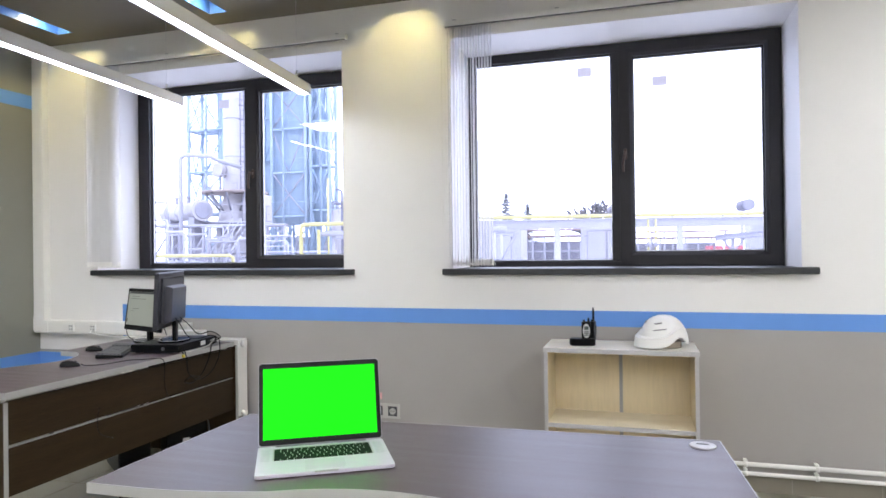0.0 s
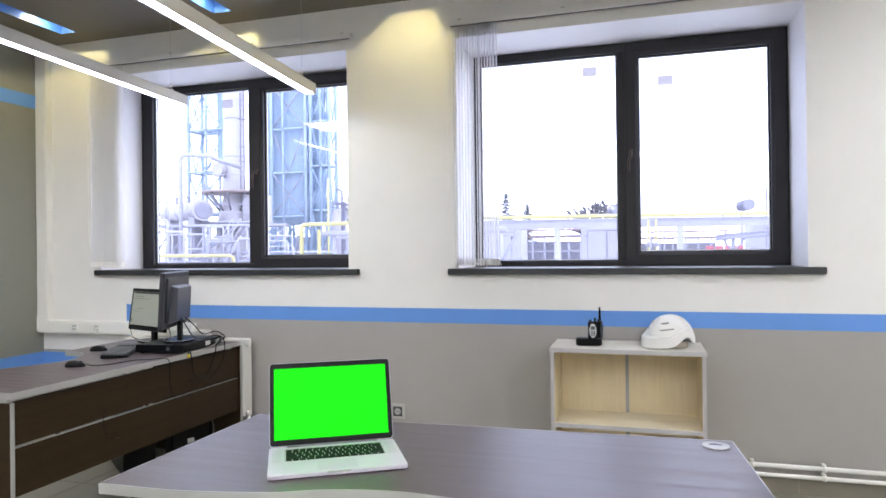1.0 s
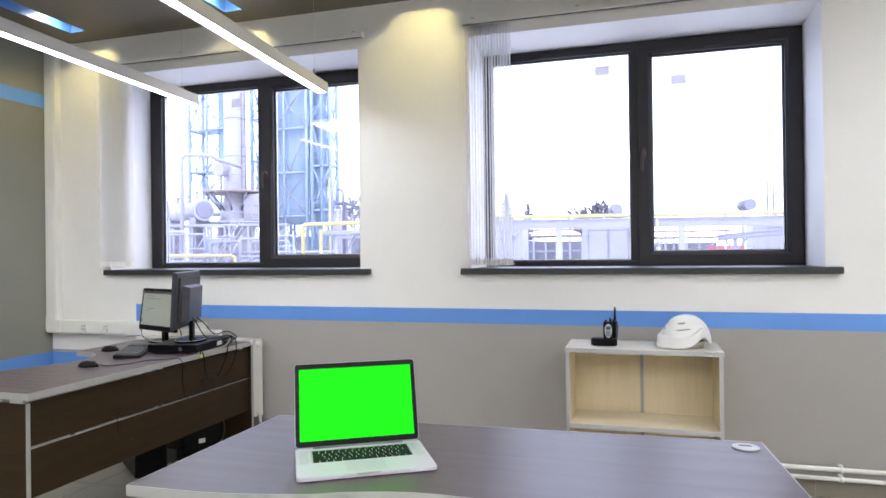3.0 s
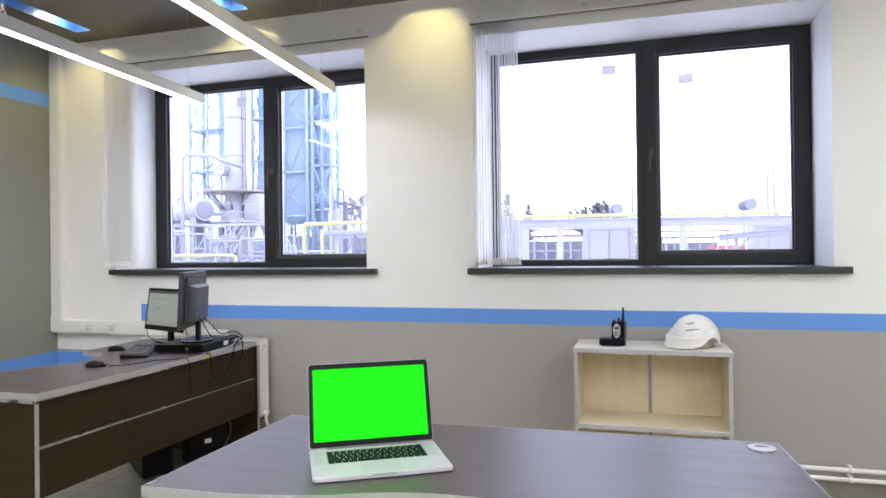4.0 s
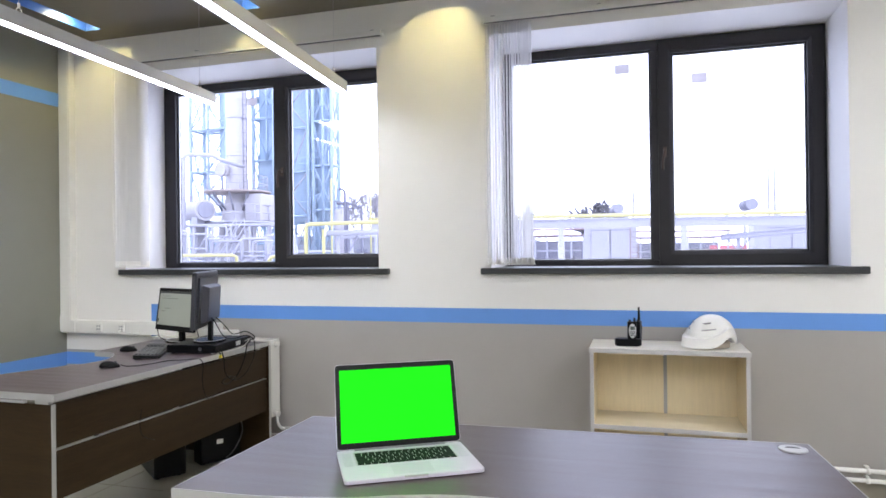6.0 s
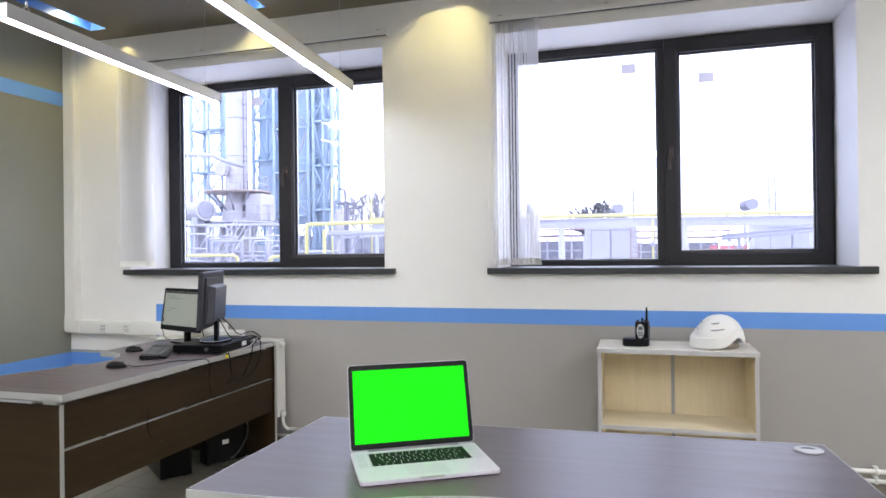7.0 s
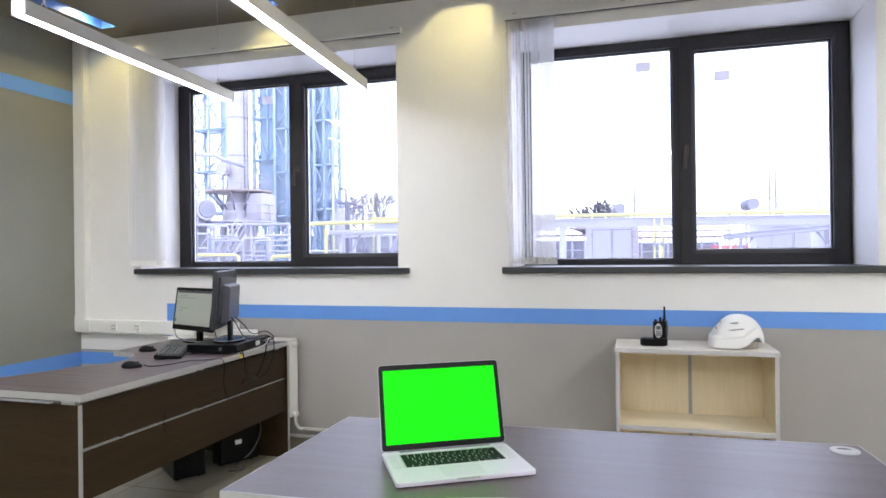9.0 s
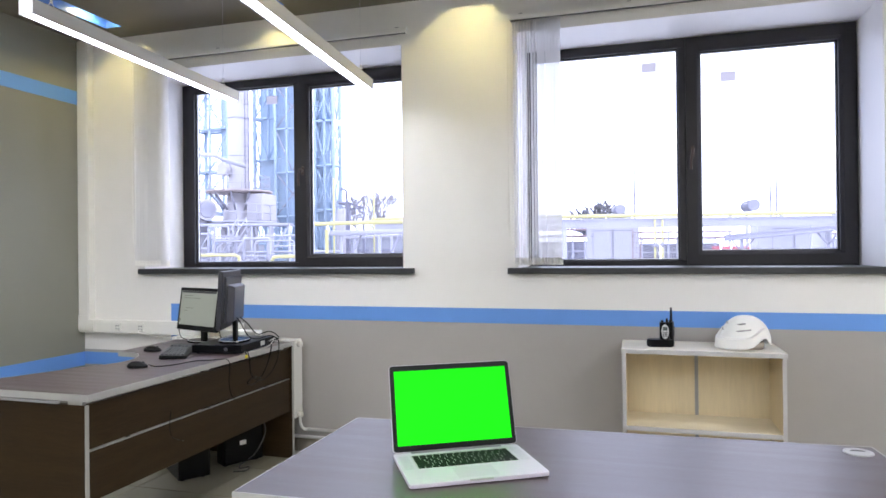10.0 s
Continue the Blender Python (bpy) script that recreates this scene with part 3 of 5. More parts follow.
# ---- cable trunking ----
TR = thing("cable_trunking", pose(0, 0, 0), "white plastic cable trunking running down and along the wall", "cable trunking")
bm = bmesh.new()
prism(bm, [(LEFT_X + 0.0, 2.90), (LEFT_X, 0.765), (LEFT_X + 0.018, 0.749), (-2.95, 0.749), (-2.95, 0.844), (LEFT_X + 0.10, 0.844), (LEFT_X + 0.10, 2.90)], 0, 0.056)
bmesh.ops.transform(bm, matrix=Matrix(((1, 0, 0, 0), (0, 0, -1, WALL_Y - 0.001), (0, 1, 0, 0), (0, 0, 0, 1))), verts=bm.verts)
bmesh.ops.recalc_face_normals(bm, faces=bm.faces)
bevel(bm, 0.004)
part("duct", bm, M_WHITE_PL, TR)
bm = bmesh.new()
box(bm, LEFT_X + 0.012, LEFT_X + 0.088, 3.7405, 3.7445, 0.86, 2.89)
box(bm, LEFT_X + 0.10, -2.96, 3.7405, 3.7445, 0.758, 0.835)
bevel(bm, 0.0015)
part("cover_strip", bm, M_WHITE_PL, TR)
bm = bmesh.new()
prism(bm, [(LEFT_X + 0.004, 0.874), (LEFT_X + 0.004, 0.768), (LEFT_X + 0.020, 0.7525), (LEFT_X + 0.142, 0.7525), (LEFT_X + 0.142, 0.8415), (LEFT_X + 0.097, 0.8415), (LEFT_X + 0.097, 0.874)], 0.0600, 0.0640)
bmesh.ops.transform(bm, matrix=Matrix(((1, 0, 0, 0), (0, 0, -1, WALL_Y - 0.001), (0, 1, 0, 0), (0, 0, 0, 1))), verts=bm.verts)
bmesh.ops.recalc_face_normals(bm, faces=bm.faces)
bevel(bm, 0.0012)
part("corner_cover", bm, M_WHITE_PL, TR)
for x in (-3.955, -3.755):
    bm = bmesh.new()
    box(bm, x - 0.024, x + 0.024, 3.730, 3.741, 0.770, 0.824)
    bevel(bm, 0.003)
    so = part("socket", bm, M_WHITE_GLOSS, TR, "white data socket")
    for dx, dz in ((-0.01, 0.01), (0.01, 0.01), (-0.01, -0.012), (0.01, -0.012)):
        part("port", bx(x + dx - 0.006, x + dx + 0.006, 3.7285, 3.731, 0.797 + dz - 0.005, 0.797 + dz + 0.005), M_GREYSTRIP, so)


def cable(ctrl, r, material, label, name="cable"):
    bm = bmesh.new()
    tube(bm, curve_pts(ctrl, 7), r, 7)
    return tagged(part(name, bm, material), label, "cable")


cable([(-3.755, 3.725, 0.785), (-3.74, 3.70, 0.765), (-3.60, 3.68, 0.752), (-3.40, 3.66, 0.744), (-3.33, 3.55, 0.7535), (-3.2, 3.58, 0.7535)], 0.003, M_WHITE_PL, "thin white network cable from a wall socket to the desk")

# ---- wall sockets ----
SK = thing("wall_socket", pose(-1.50, WALL_Y, 0.313), "silver-grey double wall socket frame with dark inserts", "wall socket")
bm = bmesh.new()
box(bm, -0.10, 0.094, -0.010, 0.0, -0.047, 0.047)
bevel(bm, 0.003)
part("cover_frame", bm, mat("silver_grey_plastic", (0.50, 0.49, 0.46), 0.4, metal=0.15, var=0.02), SK)
for x in (-0.052, 0.046):
    o = part("insert", bx(x - 0.030, x + 0.030, -0.0125, -0.0095, -0.030, 0.030), M_DARK, SK, "dark grey insert")
    bm = bmesh.new()
    rod(bm, (x, -0.0125, 0), (x, -0.0145, 0), 0.021, 24)
    part("socket_face", bm, mat("socket_grey", (0.42, 0.41, 0.39), 0.4), o)
    for dx in (-0.0095, 0.0095):
        bm = bmesh.new()
        rod(bm, (x + dx, -0.0143, 0), (x + dx, -0.0152, 0), 0.003, 10)
        part("contact_hole", bm, M_BLACK, o)
ST = thing("sticker", pose(-1.565, WALL_Y - 0.001, 0.405), "small pink label with red marks over the wall socket", "sticker")
part("sheet", bx(-0.036, 0.036, -0.0012, 0, -0.02, 0.02), mat("pink_label", (0.75, 0.42, 0.40), 0.5), ST)
for x in (-0.018, 0.0, 0.018):
    part("mark", bx(x - 0.005, x + 0.005, -0.0018, -0.0011, -0.012, 0.012), mat("red_print", (0.55, 0.08, 0.08), 0.5), ST)

# ---- radiator and pipes ----
RD = thing("radiator", pose(0, 0, 0), "white enamelled panel radiator under the window sill", "radiator")
bm = bmesh.new()
box(bm, -3.42, -2.495, 3.655, 3.665, 0.245, 0.745)
bevel(bm, 0.002, 1)
fp_ = part("front_panel", bm, M_WHITE_GLOSS, RD)
n_r = 26
for k in range(n_r):
    x = -3.40 + k * (0.90 / n_r)
    part("flute", bx(x, x + 0.022, 3.649, 3.655, 0.275, 0.715, bev=0.002, seg=1), M_WHITE_GLOSS, fp_)
part("rear_panel", bx(-3.42, -2.495, 3.745, 3.755, 0.245, 0.745, bev=0.002), M_WHITE_GLOSS, RD)
bm = bmesh.new()
box(bm, -3.425, -2.490, 3.652, 3.758, 0.746, 0.754)
bevel(bm, 0.002)
part("top_grille", bm, M_WHITE_GLOSS, RD)
part("side_cover", bx(-2.494, -2.486, 3.655, 3.756, 0.25, 0.745, bev=0.002), M_WHITE_GLOSS, RD)
part("side_cover", bx(-3.428, -3.422, 3.655, 3.756, 0.25, 0.745, bev=0.002), M_WHITE_GLOSS, RD)
for z, nm in ((0.725, "air_valve"), (0.27, "valve")):
    bm = bmesh.new()
    rod(bm, (-2.487, 3.69, z), (-2.475, 3.69, z), 0.012, 14)
    rod(bm, (-2.477, 3.69, z), (-2.452, 3.69, z), 0.021, 14, 0.017)
    part(nm, bm, M_WHITE_GLOSS, RD)
bm = bmesh.new()
tube(bm, curve_pts([(-2.468, 3.69, 0.262), (-2.468, 3.695, 0.21), (-2.468, 3.735, 0.165), (-2.44, 3.752, 0.158)], 5), 0.010, 10)
part("supply_bend", bm, M_WHITE_GLOSS, RD)
PIPES = []
for z, r, x0 in ((0.158, 0.0125, -2.45), (0.108, 0.0115, -2.9)):
    bm = bmesh.new()
    rod(bm, (x0, 3.752, z), (RIGHT_X - 0.002, 3.752, z), r, 16)
    PIPES.append(tagged(part("heating_pipe", bm, M_WHITE_GLOSS), "thin white heating pipe clipped along the wall", "pipe", "heating pipes"))
for x in (-1.7, -0.75, 0.590, 0.934, 1.75, 2.6):
    root = thing("pipe_clip", pose(x, 3.752, 0.108), "white plastic clip holding two heating pipes", "pipe clip", "pipe clips")
    for dz, r in ((0.05, 0.0125), (0.0, 0.0115)):
        bm = bmesh.new()
        rod(bm, (-0.008, 0, dz), (0.008, 0, dz), r + 0.004, 16)
        box(bm, -0.009, 0.009, -0.005, 0.036, dz + r, dz + r + 0.009)
        part("ring", bm, M_WHITE_PL, root)

# ---- blinds ----
M_SLAT = bpy.data.materials.new("translucent_blind_fabric")
M_SLAT.use_nodes = True
nt = M_SLAT.node_tree
nt.nodes.clear()
o_ = nt.nodes.new("ShaderNodeOutputMaterial")
d_ = nt.nodes.new("ShaderNodeBsdfDiffuse")
t_ = nt.nodes.new("ShaderNodeBsdfTranslucent")
m_ = nt.nodes.new("ShaderNodeMixShader")
wv = nt.nodes.new("ShaderNodeTexNoise")
wv.inputs["Scale"].default_value = 60
cr = nt.nodes.new("ShaderNodeMapRange")
cr.inputs[3].default_value, cr.inputs[4].default_value = 0.82, 0.95
vm_ = nt.nodes.new("ShaderNodeVectorMath")
vm_.operation = "SCALE"
vm_.inputs[0].default_value = (0.97, 0.965, 0.955)
nt.links.new(wv.outputs[0], cr.inputs[0])
nt.links.new(cr.outputs[0], vm_.inputs["Scale"])
nt.links.new(vm_.outputs[0], d_.inputs[0])
nt.links.new(vm_.outputs[0], t_.inputs[0])
m_.inputs[0].default_value = 0.65
nt.links.new(d_.outputs[0], m_.inputs[1])
nt.links.new(t_.outputs[0], m_.inputs[2])
tp_ = nt.nodes.new("ShaderNodeBsdfTransparent")
mt_ = nt.nodes.new("ShaderNodeMixShader")
mt_.inputs[0].default_value = 0.20
nt.links.new(m_.outputs[0], mt_.inputs[1])
nt.links.new(tp_.outputs[0], mt_.inputs[2])
nt.links.new(mt_.outputs[0], o_.inputs[0])
RAIL_Y = 3.750


def blind(x0, x1, s0, s1, n, turn, label, side_cord):
    rng = random.Random(int(abs(x0) * 100))
    root = thing("vertical_blind", pose(0, 0, 0), label, "blind", "vertical blinds")
    bm = bmesh.new()
    box(bm, x0, x1, RAIL_Y - 0.02, RAIL_Y + 0.02, 2.704, 2.724)
    box(bm, x0, x1, RAIL_Y - 0.02, RAIL_Y - 0.006, 2.694, 2.704)
    box(bm, x0, x1, RAIL_Y + 0.006, RAIL_Y + 0.02, 2.694, 2.704)
    rail = part("head_rail", bm, M_WHITE_PL, root, "white aluminium head rail")
    # dark strip under the lips paints in the shade inside the groove
    part("groove_shade_strip", bx(x0 + 0.004, x1 - 0.004, RAIL_Y - 0.0100, RAIL_Y + 0.0100, 2.6920, 2.6938), M_DARK, rail)
    for x in (x0, x1):
        part("end_cap", bx(x - 0.006, x + 0.006, RAIL_Y - 0.022, RAIL_Y + 0.022, 2.692, 2.726, bev=0.002), M_WHITE_PL, rail)
    for k in range(4):
        x = x0 + 0.06 + (x1 - x0 - 0.12) * k / 3
        part("bracket", bx(x - 0.012, x + 0.012, RAIL_Y - 0.006, WALL_Y - 0.001, 2.7245, 2.734), M_GREYSTRIP, rail)
    for k in range(n):
        x = s0 + (s1 - s0) * (k + 0.5) / n
        a = turn * (0.80 if k < n * 0.5 else 1.0) + rng.uniform(-3, 3) * (1 + abs(turn) / 40)
        bm = bmesh.new()
        h0, h1 = 1.245, 2.688
        seg = 5
        prev = None
        for i in range(seg + 1):
            u = -0.0445 + 0.089 * i / seg
            bow = 0.004 * (1 - (u / 0.0445) ** 2)
            v = [bm.verts.new((bow, u, h0)), bm.verts.new((bow, u, h1))]
            if prev:
                bm.faces.new((prev[0], v[0], v[1], prev[1])).smooth = True
            prev = v
        sl = part("slat", bm, M_SLAT, root, at=pose(x, RAIL_Y - 0.001, 0, 0, 0, a))
        bm = bmesh.new()
        box(bm, -0.0022, 0.0030, -0.0455, 0.0455, h0 - 0.010, h0 + 0.030)
        bevel(bm, 0.001, 1)
        part("weight", bm, M_WHITE_PL, sl, "white bottom weight")
        rod_bm = bmesh.new()
        rod(rod_bm, (0, 0, h1), (0, 0, 2.700), 0.003, 6)
        part("hook", rod_bm, M_WHITE_PL, sl)
    for y in (-0.04, 0.04):
        bm = bmesh.new()
        pts = []
        for k in range(n):
            x = s0 + (s1 - s0) * (k + 0.5) / n
            pts += [(x, RAIL_Y + y, 1.252), (x + (s1 - s0) / n / 2, RAIL_Y + y * 1.05, 1.232)]
        tube(bm, curve_pts(pts, 3), 0.0022, 5)
        part("link_chain", bm, M_WHITE_PL, root, "white bead chain")
    bm = bmesh.new()
    xc = side_cord
    tube(bm, curve_pts([(xc, RAIL_Y - 0.02, 2.69), (xc - 0.003, RAIL_Y - 0.021, 2.1), (xc, RAIL_Y - 0.02, 1.48), (xc + 0.012, RAIL_Y - 0.02, 1.40), (xc + 0.022, RAIL_Y - 0.02, 1.48), (xc + 0.02, RAIL_Y - 0.02, 2.1), (xc + 0.02, RAIL_Y - 0.02, 2.69)], 5), 0.0016, 5)
    part("pull_cord", bm, M_WHITE_PL, root, "thin white pull cord")


blind(-3.82, -1.732, -3.762, -3.560, 17, -72, "white fabric vertical blind drawn to one side", -3.81)
blind(-1.068, 0.92, -1.062, -0.775, 16, 19, "white translucent vertical blind drawn to one side", -1.085)

# ---- stickers on window 2 ----
M_STICK = bpy.data.materials.new("thin_paper_sticker")
M_STICK.use_nodes = True
nt = M_STICK.node_tree
nt.nodes.clear()
st_out = nt.nodes.new("ShaderNodeOutputMaterial")
st_mix = nt.nodes.new("ShaderNodeMixShader")
st_mix.inputs[0].default_value = 0.60
st_d = nt.nodes.new("ShaderNodeBsdfDiffuse")
st_d.inputs[0].default_value = (0.78, 0.76, 0.78, 1)
st_t = nt.nodes.new("ShaderNodeBsdfTranslucent")
st_t.inputs[0].default_value = (0.78, 0.76, 0.79, 1)
nt.links.new(st_d.outputs[0], st_mix.inputs[1])
nt.links.new(st_t.outputs[0], st_mix.inputs[2])
nt.links.new(st_mix.outputs[0], st_out.inputs[0])
for x, z in ((-0.272, 2.475), (0.192, 2.380), (-2.989, 2.475)):
    s = part("sticker", bx(x - 0.045, x + 0.045, 4.2425, 4.2445, z - 0.031, z + 0.031), M_STICK)
    tagged(s, "small pale rectangular sticker on the window pane", "sticker", "window stickers")


# ---- monitors ----
M_BACKSHELL = mat("charcoal_monitor_back", (0.030, 0.030, 0.038), 0.4, spec=0.4, var=0.08, scale=30)
M_BACKCOVER = mat("slate_monitor_cover", (0.060, 0.060, 0.076), 0.4, spec=0.4, var=0.06, scale=30, bump=0.1, bump_scale=500)
def monitor(name_label, m, W, H, screen_on, lift):
    root = thing("monitor", m, name_label, "monitor", "monitors on the corner desk")
    lean = pose(0, 0, lift + H / 2, -8 if screen_on else -3, 0, 0)
    bm = bmesh.new()
    box(bm, -W / 2, W / 2, -0.012, 0.014, -H / 2, H / 2)
    bevel(bm, 0.006, 2)
    box(bm, -W * 0.42, W * 0.42, 0.014, 0.026, -H * 0.38, H * 0.40)
    sh = part("housing", bm, M_BLACK if screen_on else M_BACKSHELL, root, at=lean)
    bm = bmesh.new()
    v = box(bm, -W * 0.33, W * 0.33, 0.024, 0.062, -H * 0.42, H * 0.27)
    for q in v:
        if q.co.y > 0.05:
            q.co.x *= 0.86
            q.co.z *= 0.86
    bevel(bm, 0.006, 2)
    part("rear_cover", bm, M_BACKCOVER, sh, "dark grey rear cover")
    part("screen", bx(-W / 2 + 0.021, W / 2 - 0.021, -0.0135, -0.0118, -H / 2 + 0.033, H / 2 - 0.020), M_SCREEN if screen_on else M_BLACK_GLOSS, sh,
         "pale lit screen with faint lines" if screen_on else "dark screen")
    if screen_on:
        rng = random.Random(5)
        for k, (zz, w0, w1) in enumerate(((0.110, -0.185, 0.185), (0.085, -0.16, -0.06), (0.070, -0.16, 0.02), (0.005, -0.13, -0.05), (-0.012, -0.15, -0.11))):
            hgt = 0.0065 if k == 0 else 0.0013
            part("text_line", bx(w0, w1, -0.0142, -0.0136, zz - hgt, zz + hgt), M_DARK if k == 0 else M_TEXT, sh)
    bm = bmesh.new()
    box(bm, -0.024, 0.024, 0.022, 0.046, 0.012, lift + H * 0.45)
    bevel(bm, 0.006, 2)
    part("neck", bm, M_BLACK, root)
    bm = bmesh.new()
    prism(bm, [(0.125 * math.cos(a), 0.03 + 0.09 * math.sin(a)) for a in (2 * math.pi * k / 36 for k in range(36))], 0.0, 0.013)
    bevel(bm, 0.005, 2, 0.8)
    foot = part("base", bm, M_BLACK_GLOSS, root, "oval glossy black base")
    bm = bmesh.new()
    tube(bm, [(0.119 * math.cos(a), 0.03 + 0.084 * math.sin(a), 0.0125) for a in (2 * math.pi * k / 36 for k in range(37))], 0.0022, 6)
    part("trim_ring", bm, M_SPACER, foot, "thin bright trim ring")
    return root


# lit monitor facing the chair side, and the second one with its back to the room
monitor("black office monitor showing a pale document, on the corner desk", pose(-3.06, 3.465, 0.750, 0, 0, -20), 0.43, 0.275, True, 0.074)
monitor("black office monitor turned away, standing on a flat black box", pose(-2.665, 3.215, 0.802, 0, 0, -68), 0.475, 0.328, False, 0.089)

# ---- flat recorder box ----
RB = thing("recorder_box", pose(-2.665, 3.275, 0.750, 0, 0, 7), "flat black recorder box with cables behind it", "recorder")
bm = bmesh.new()
box(bm, -0.15, 0.15, -0.215, 0.215, 0.006, 0.052)
bevel(bm, 0.003)
body = part("body", bm, M_BLACK, RB)
part("front_panel", bx(-0.151, 0.151, -0.222, -0.214, 0.008, 0.050, bev=0.002), M_BLACK_GLOSS, RB, "glossy black front panel")
bm = bmesh.new()
rod(bm, (0.055, -0.222, 0.029), (0.055, -0.225, 0.029), 0.011, 20)
part("button", bm, M_DARK, RB)
part("label_plate", bx(0.1495, 0.1512, 0.02, 0.075, 0.016, 0.042), M_WHITE_PL, RB, "white printed label")
for k in range(5):
    part("connector", bx(0.150, 0.162, 0.10 + 0.02 * k, 0.112 + 0.02 * k, 0.018, 0.034), M_DARK, RB)
for a in (-0.13, 0.13):
    for b in (-0.19, 0.19):
        bm = bmesh.new()
        rod(bm, (a, b, 0), (a, b, 0.007), 0.012, 12)
        part("foot", bm, M_BLACK, RB)
RT = thing("router", pose(-2.80, 3.545, 0.750, 0, 0, 5), "small flat white router at the desk's far edge", "router")
bm = bmesh.new()
box(bm, -0.12, 0.12, -0.045, 0.045, 0.003, 0.075)
bevel(bm, 0.006)
part("body", bm, M_WHITE_PL, RT)
part("vent_strip", bx(-0.09, 0.09, -0.0465, -0.0445, 0.015, 0.022), M_GREYSTRIP, RT)
part("foot", bx(-0.10, 0.10, -0.03, 0.03, 0, 0.003), M_DARK, RT)

# ---- keyboard and mice ----
KB = thing("keyboard", pose(-2.885, 3.045, 0.750, 0, 0, 121), "black full-size office keyboard", "keyboard")
bm = bmesh.new()
v = box(bm, -0.22, 0.22, -0.070, 0.070, 0.002, 0.014)
for q in v:
    if q.co.z > 0.01 and q.co.y > 0:
        q.co.z += 0.010
bevel(bm, 0.004, 2)
kb = part("case", bm, M_BLACK, KB)
M_KEYCAP = mat("charcoal_keycap", (0.085, 0.088, 0.090), 0.5)
for r in range(6):
    yk = 0.055 - r * 0.0205
    x = -0.21
    ws = [1] * 21 if r < 5 else [1.3, 1.3, 1.3, 5.2, 1.3, 1.3, 1.3, 1, 1, 1, 2, 1, 1, 1]
    tot = sum(ws)
    for i, wk in enumerate(ws):
        wd = 0.42 * wk / tot
        if i not in (15, 16) or r == 5:
            zb = 0.0135 + (yk + 0.07) / 0.14 * 0.010
            part("key", bx(x + 0.0015, x + wd - 0.0015, yk - 0.0075, yk + 0.0075, zb, zb + 0.008), M_KEYCAP, kb)
        x += wd


def mouse(m, label):
    root = thing("computer_mouse", m, label, "mouse", "computer mice")
    bm = bmesh.new()
    bmesh.ops.create_uvsphere(bm, u_segments=24, v_segments=14, radius=1)
    for v in bm.verts:
        x, y, z = v.co
        taper = 1.0 - 0.12 * x
        v.co = (0.053 * x, 0.030 * y * taper, max(0.001, 0.004 + 0.028 * z * (1 - 0.22 * x)))
    for fc in bm.faces:
        fc.smooth = True
    b = part("body", bm, M_BLACK, root)
    bm = bmesh.new()
    rod(bm, (0.028, -0.004, 0.0215), (0.028, 0.004, 0.0215), 0.009, 16)
    part("wheel", bm, M_DARK, root)
    return root


mouse(pose(-3.09, 3.075, 0.750, 0, 0, 14), "glossy black mouse lying near the keyboard")
mouse(pose(-2.775, 2.60, 0.750, 0, 0, 16), "glossy black wired mouse near the desk edge")
cable([(-2.72, 2.615, 0.764), (-2.69, 2.63, 0.7535), (-2.63, 2.70, 0.7535), (-2.60, 2.82, 0.7535), (-2.535, 2.86, 0.7535), (-2.50, 2.90, 0.7535), (-2.484, 2.94, 0.742), (-2.488, 2.96, 0.70), (-2.50, 2.97, 0.62), (-2.502, 2.99, 0.55), (-2.50, 3.02, 0.51)], 0.0022, M_BLACK, "thin black mouse cable over the desk edge")
cable([(-2.51, 3.40, 0.785), (-2.47, 3.38, 0.80), (-2.455, 3.30, 0.77), (-2.47, 3.18, 0.757), (-2.50, 3.10, 0.7545), (-2.52, 3.075, 0.756)], 0.003, mat("grey_cable", (0.55, 0.54, 0.50), 0.5), "pale grey cable along the recorder box")
cable([(-2.49, 3.43, 0.79), (-2.46, 3.42, 0.78), (-2.465, 3.42, 0.69), (-2.47, 3.36, 0.61), (-2.48, 3.28, 0.575), (-2.48, 3.20, 0.59), (-2.475, 3.14, 0.64), (-2.468, 3.12, 0.72), (-2.49, 3.13, 0.765), (-2.515, 3.16, 0.77)], 0.003, M_BLACK, "black cable looping down over the desk's front panel")
cable([(-2.50, 3.36, 0.785), (-2.462, 3.34, 0.77), (-2.47, 3.32, 0.68), (-2.482, 3.27, 0.60), (-2.485, 3.18, 0.565), (-2.482, 3.12, 0.585), (-2.482, 3.18, 0.605), (-2.482, 3.25, 0.59)], 0.0035, M_BLACK, "black tangled cable hanging from the recorder box")
cable([(-2.66, 3.24, 0.98), (-2.60, 3.30, 0.90), (-2.57, 3.36, 0.83), (-2.52, 3.42, 0.84), (-2.49, 3.47, 0.80), (-2.50, 3.44, 0.785)], 0.003, M_BLACK, "black monitor cable drooping behind the screen")
cable([(-2.64, 3.18, 0.98), (-2.575, 3.18, 0.93), (-2.55, 3.24, 0.83), (-2.545, 3.34, 0.806), (-2.52, 3.42, 0.815), (-2.485, 3.46, 0.79)], 0.003, M_BLACK, "black monitor cable lying across the box")
cable([(-3.02, 3.50, 0.90), (-2.99, 3.56, 0.83), (-2.98, 3.58, 0.765), (-2.93, 3.57, 0.7535), (-2.84, 3.48, 0.7535), (-2.80, 3.42, 0.757)], 0.003, M_BLACK, "black cable behind the lit monitor")
cable([(-3.235, 3.50, 0.90), (-3.26, 3.52, 0.83), (-3.25, 3.53, 0.77), (-3.20, 3.55, 0.7535), (-3.10, 3.57, 0.7535)], 0.0025, M_BLACK, "thin black cable beside the lit monitor")
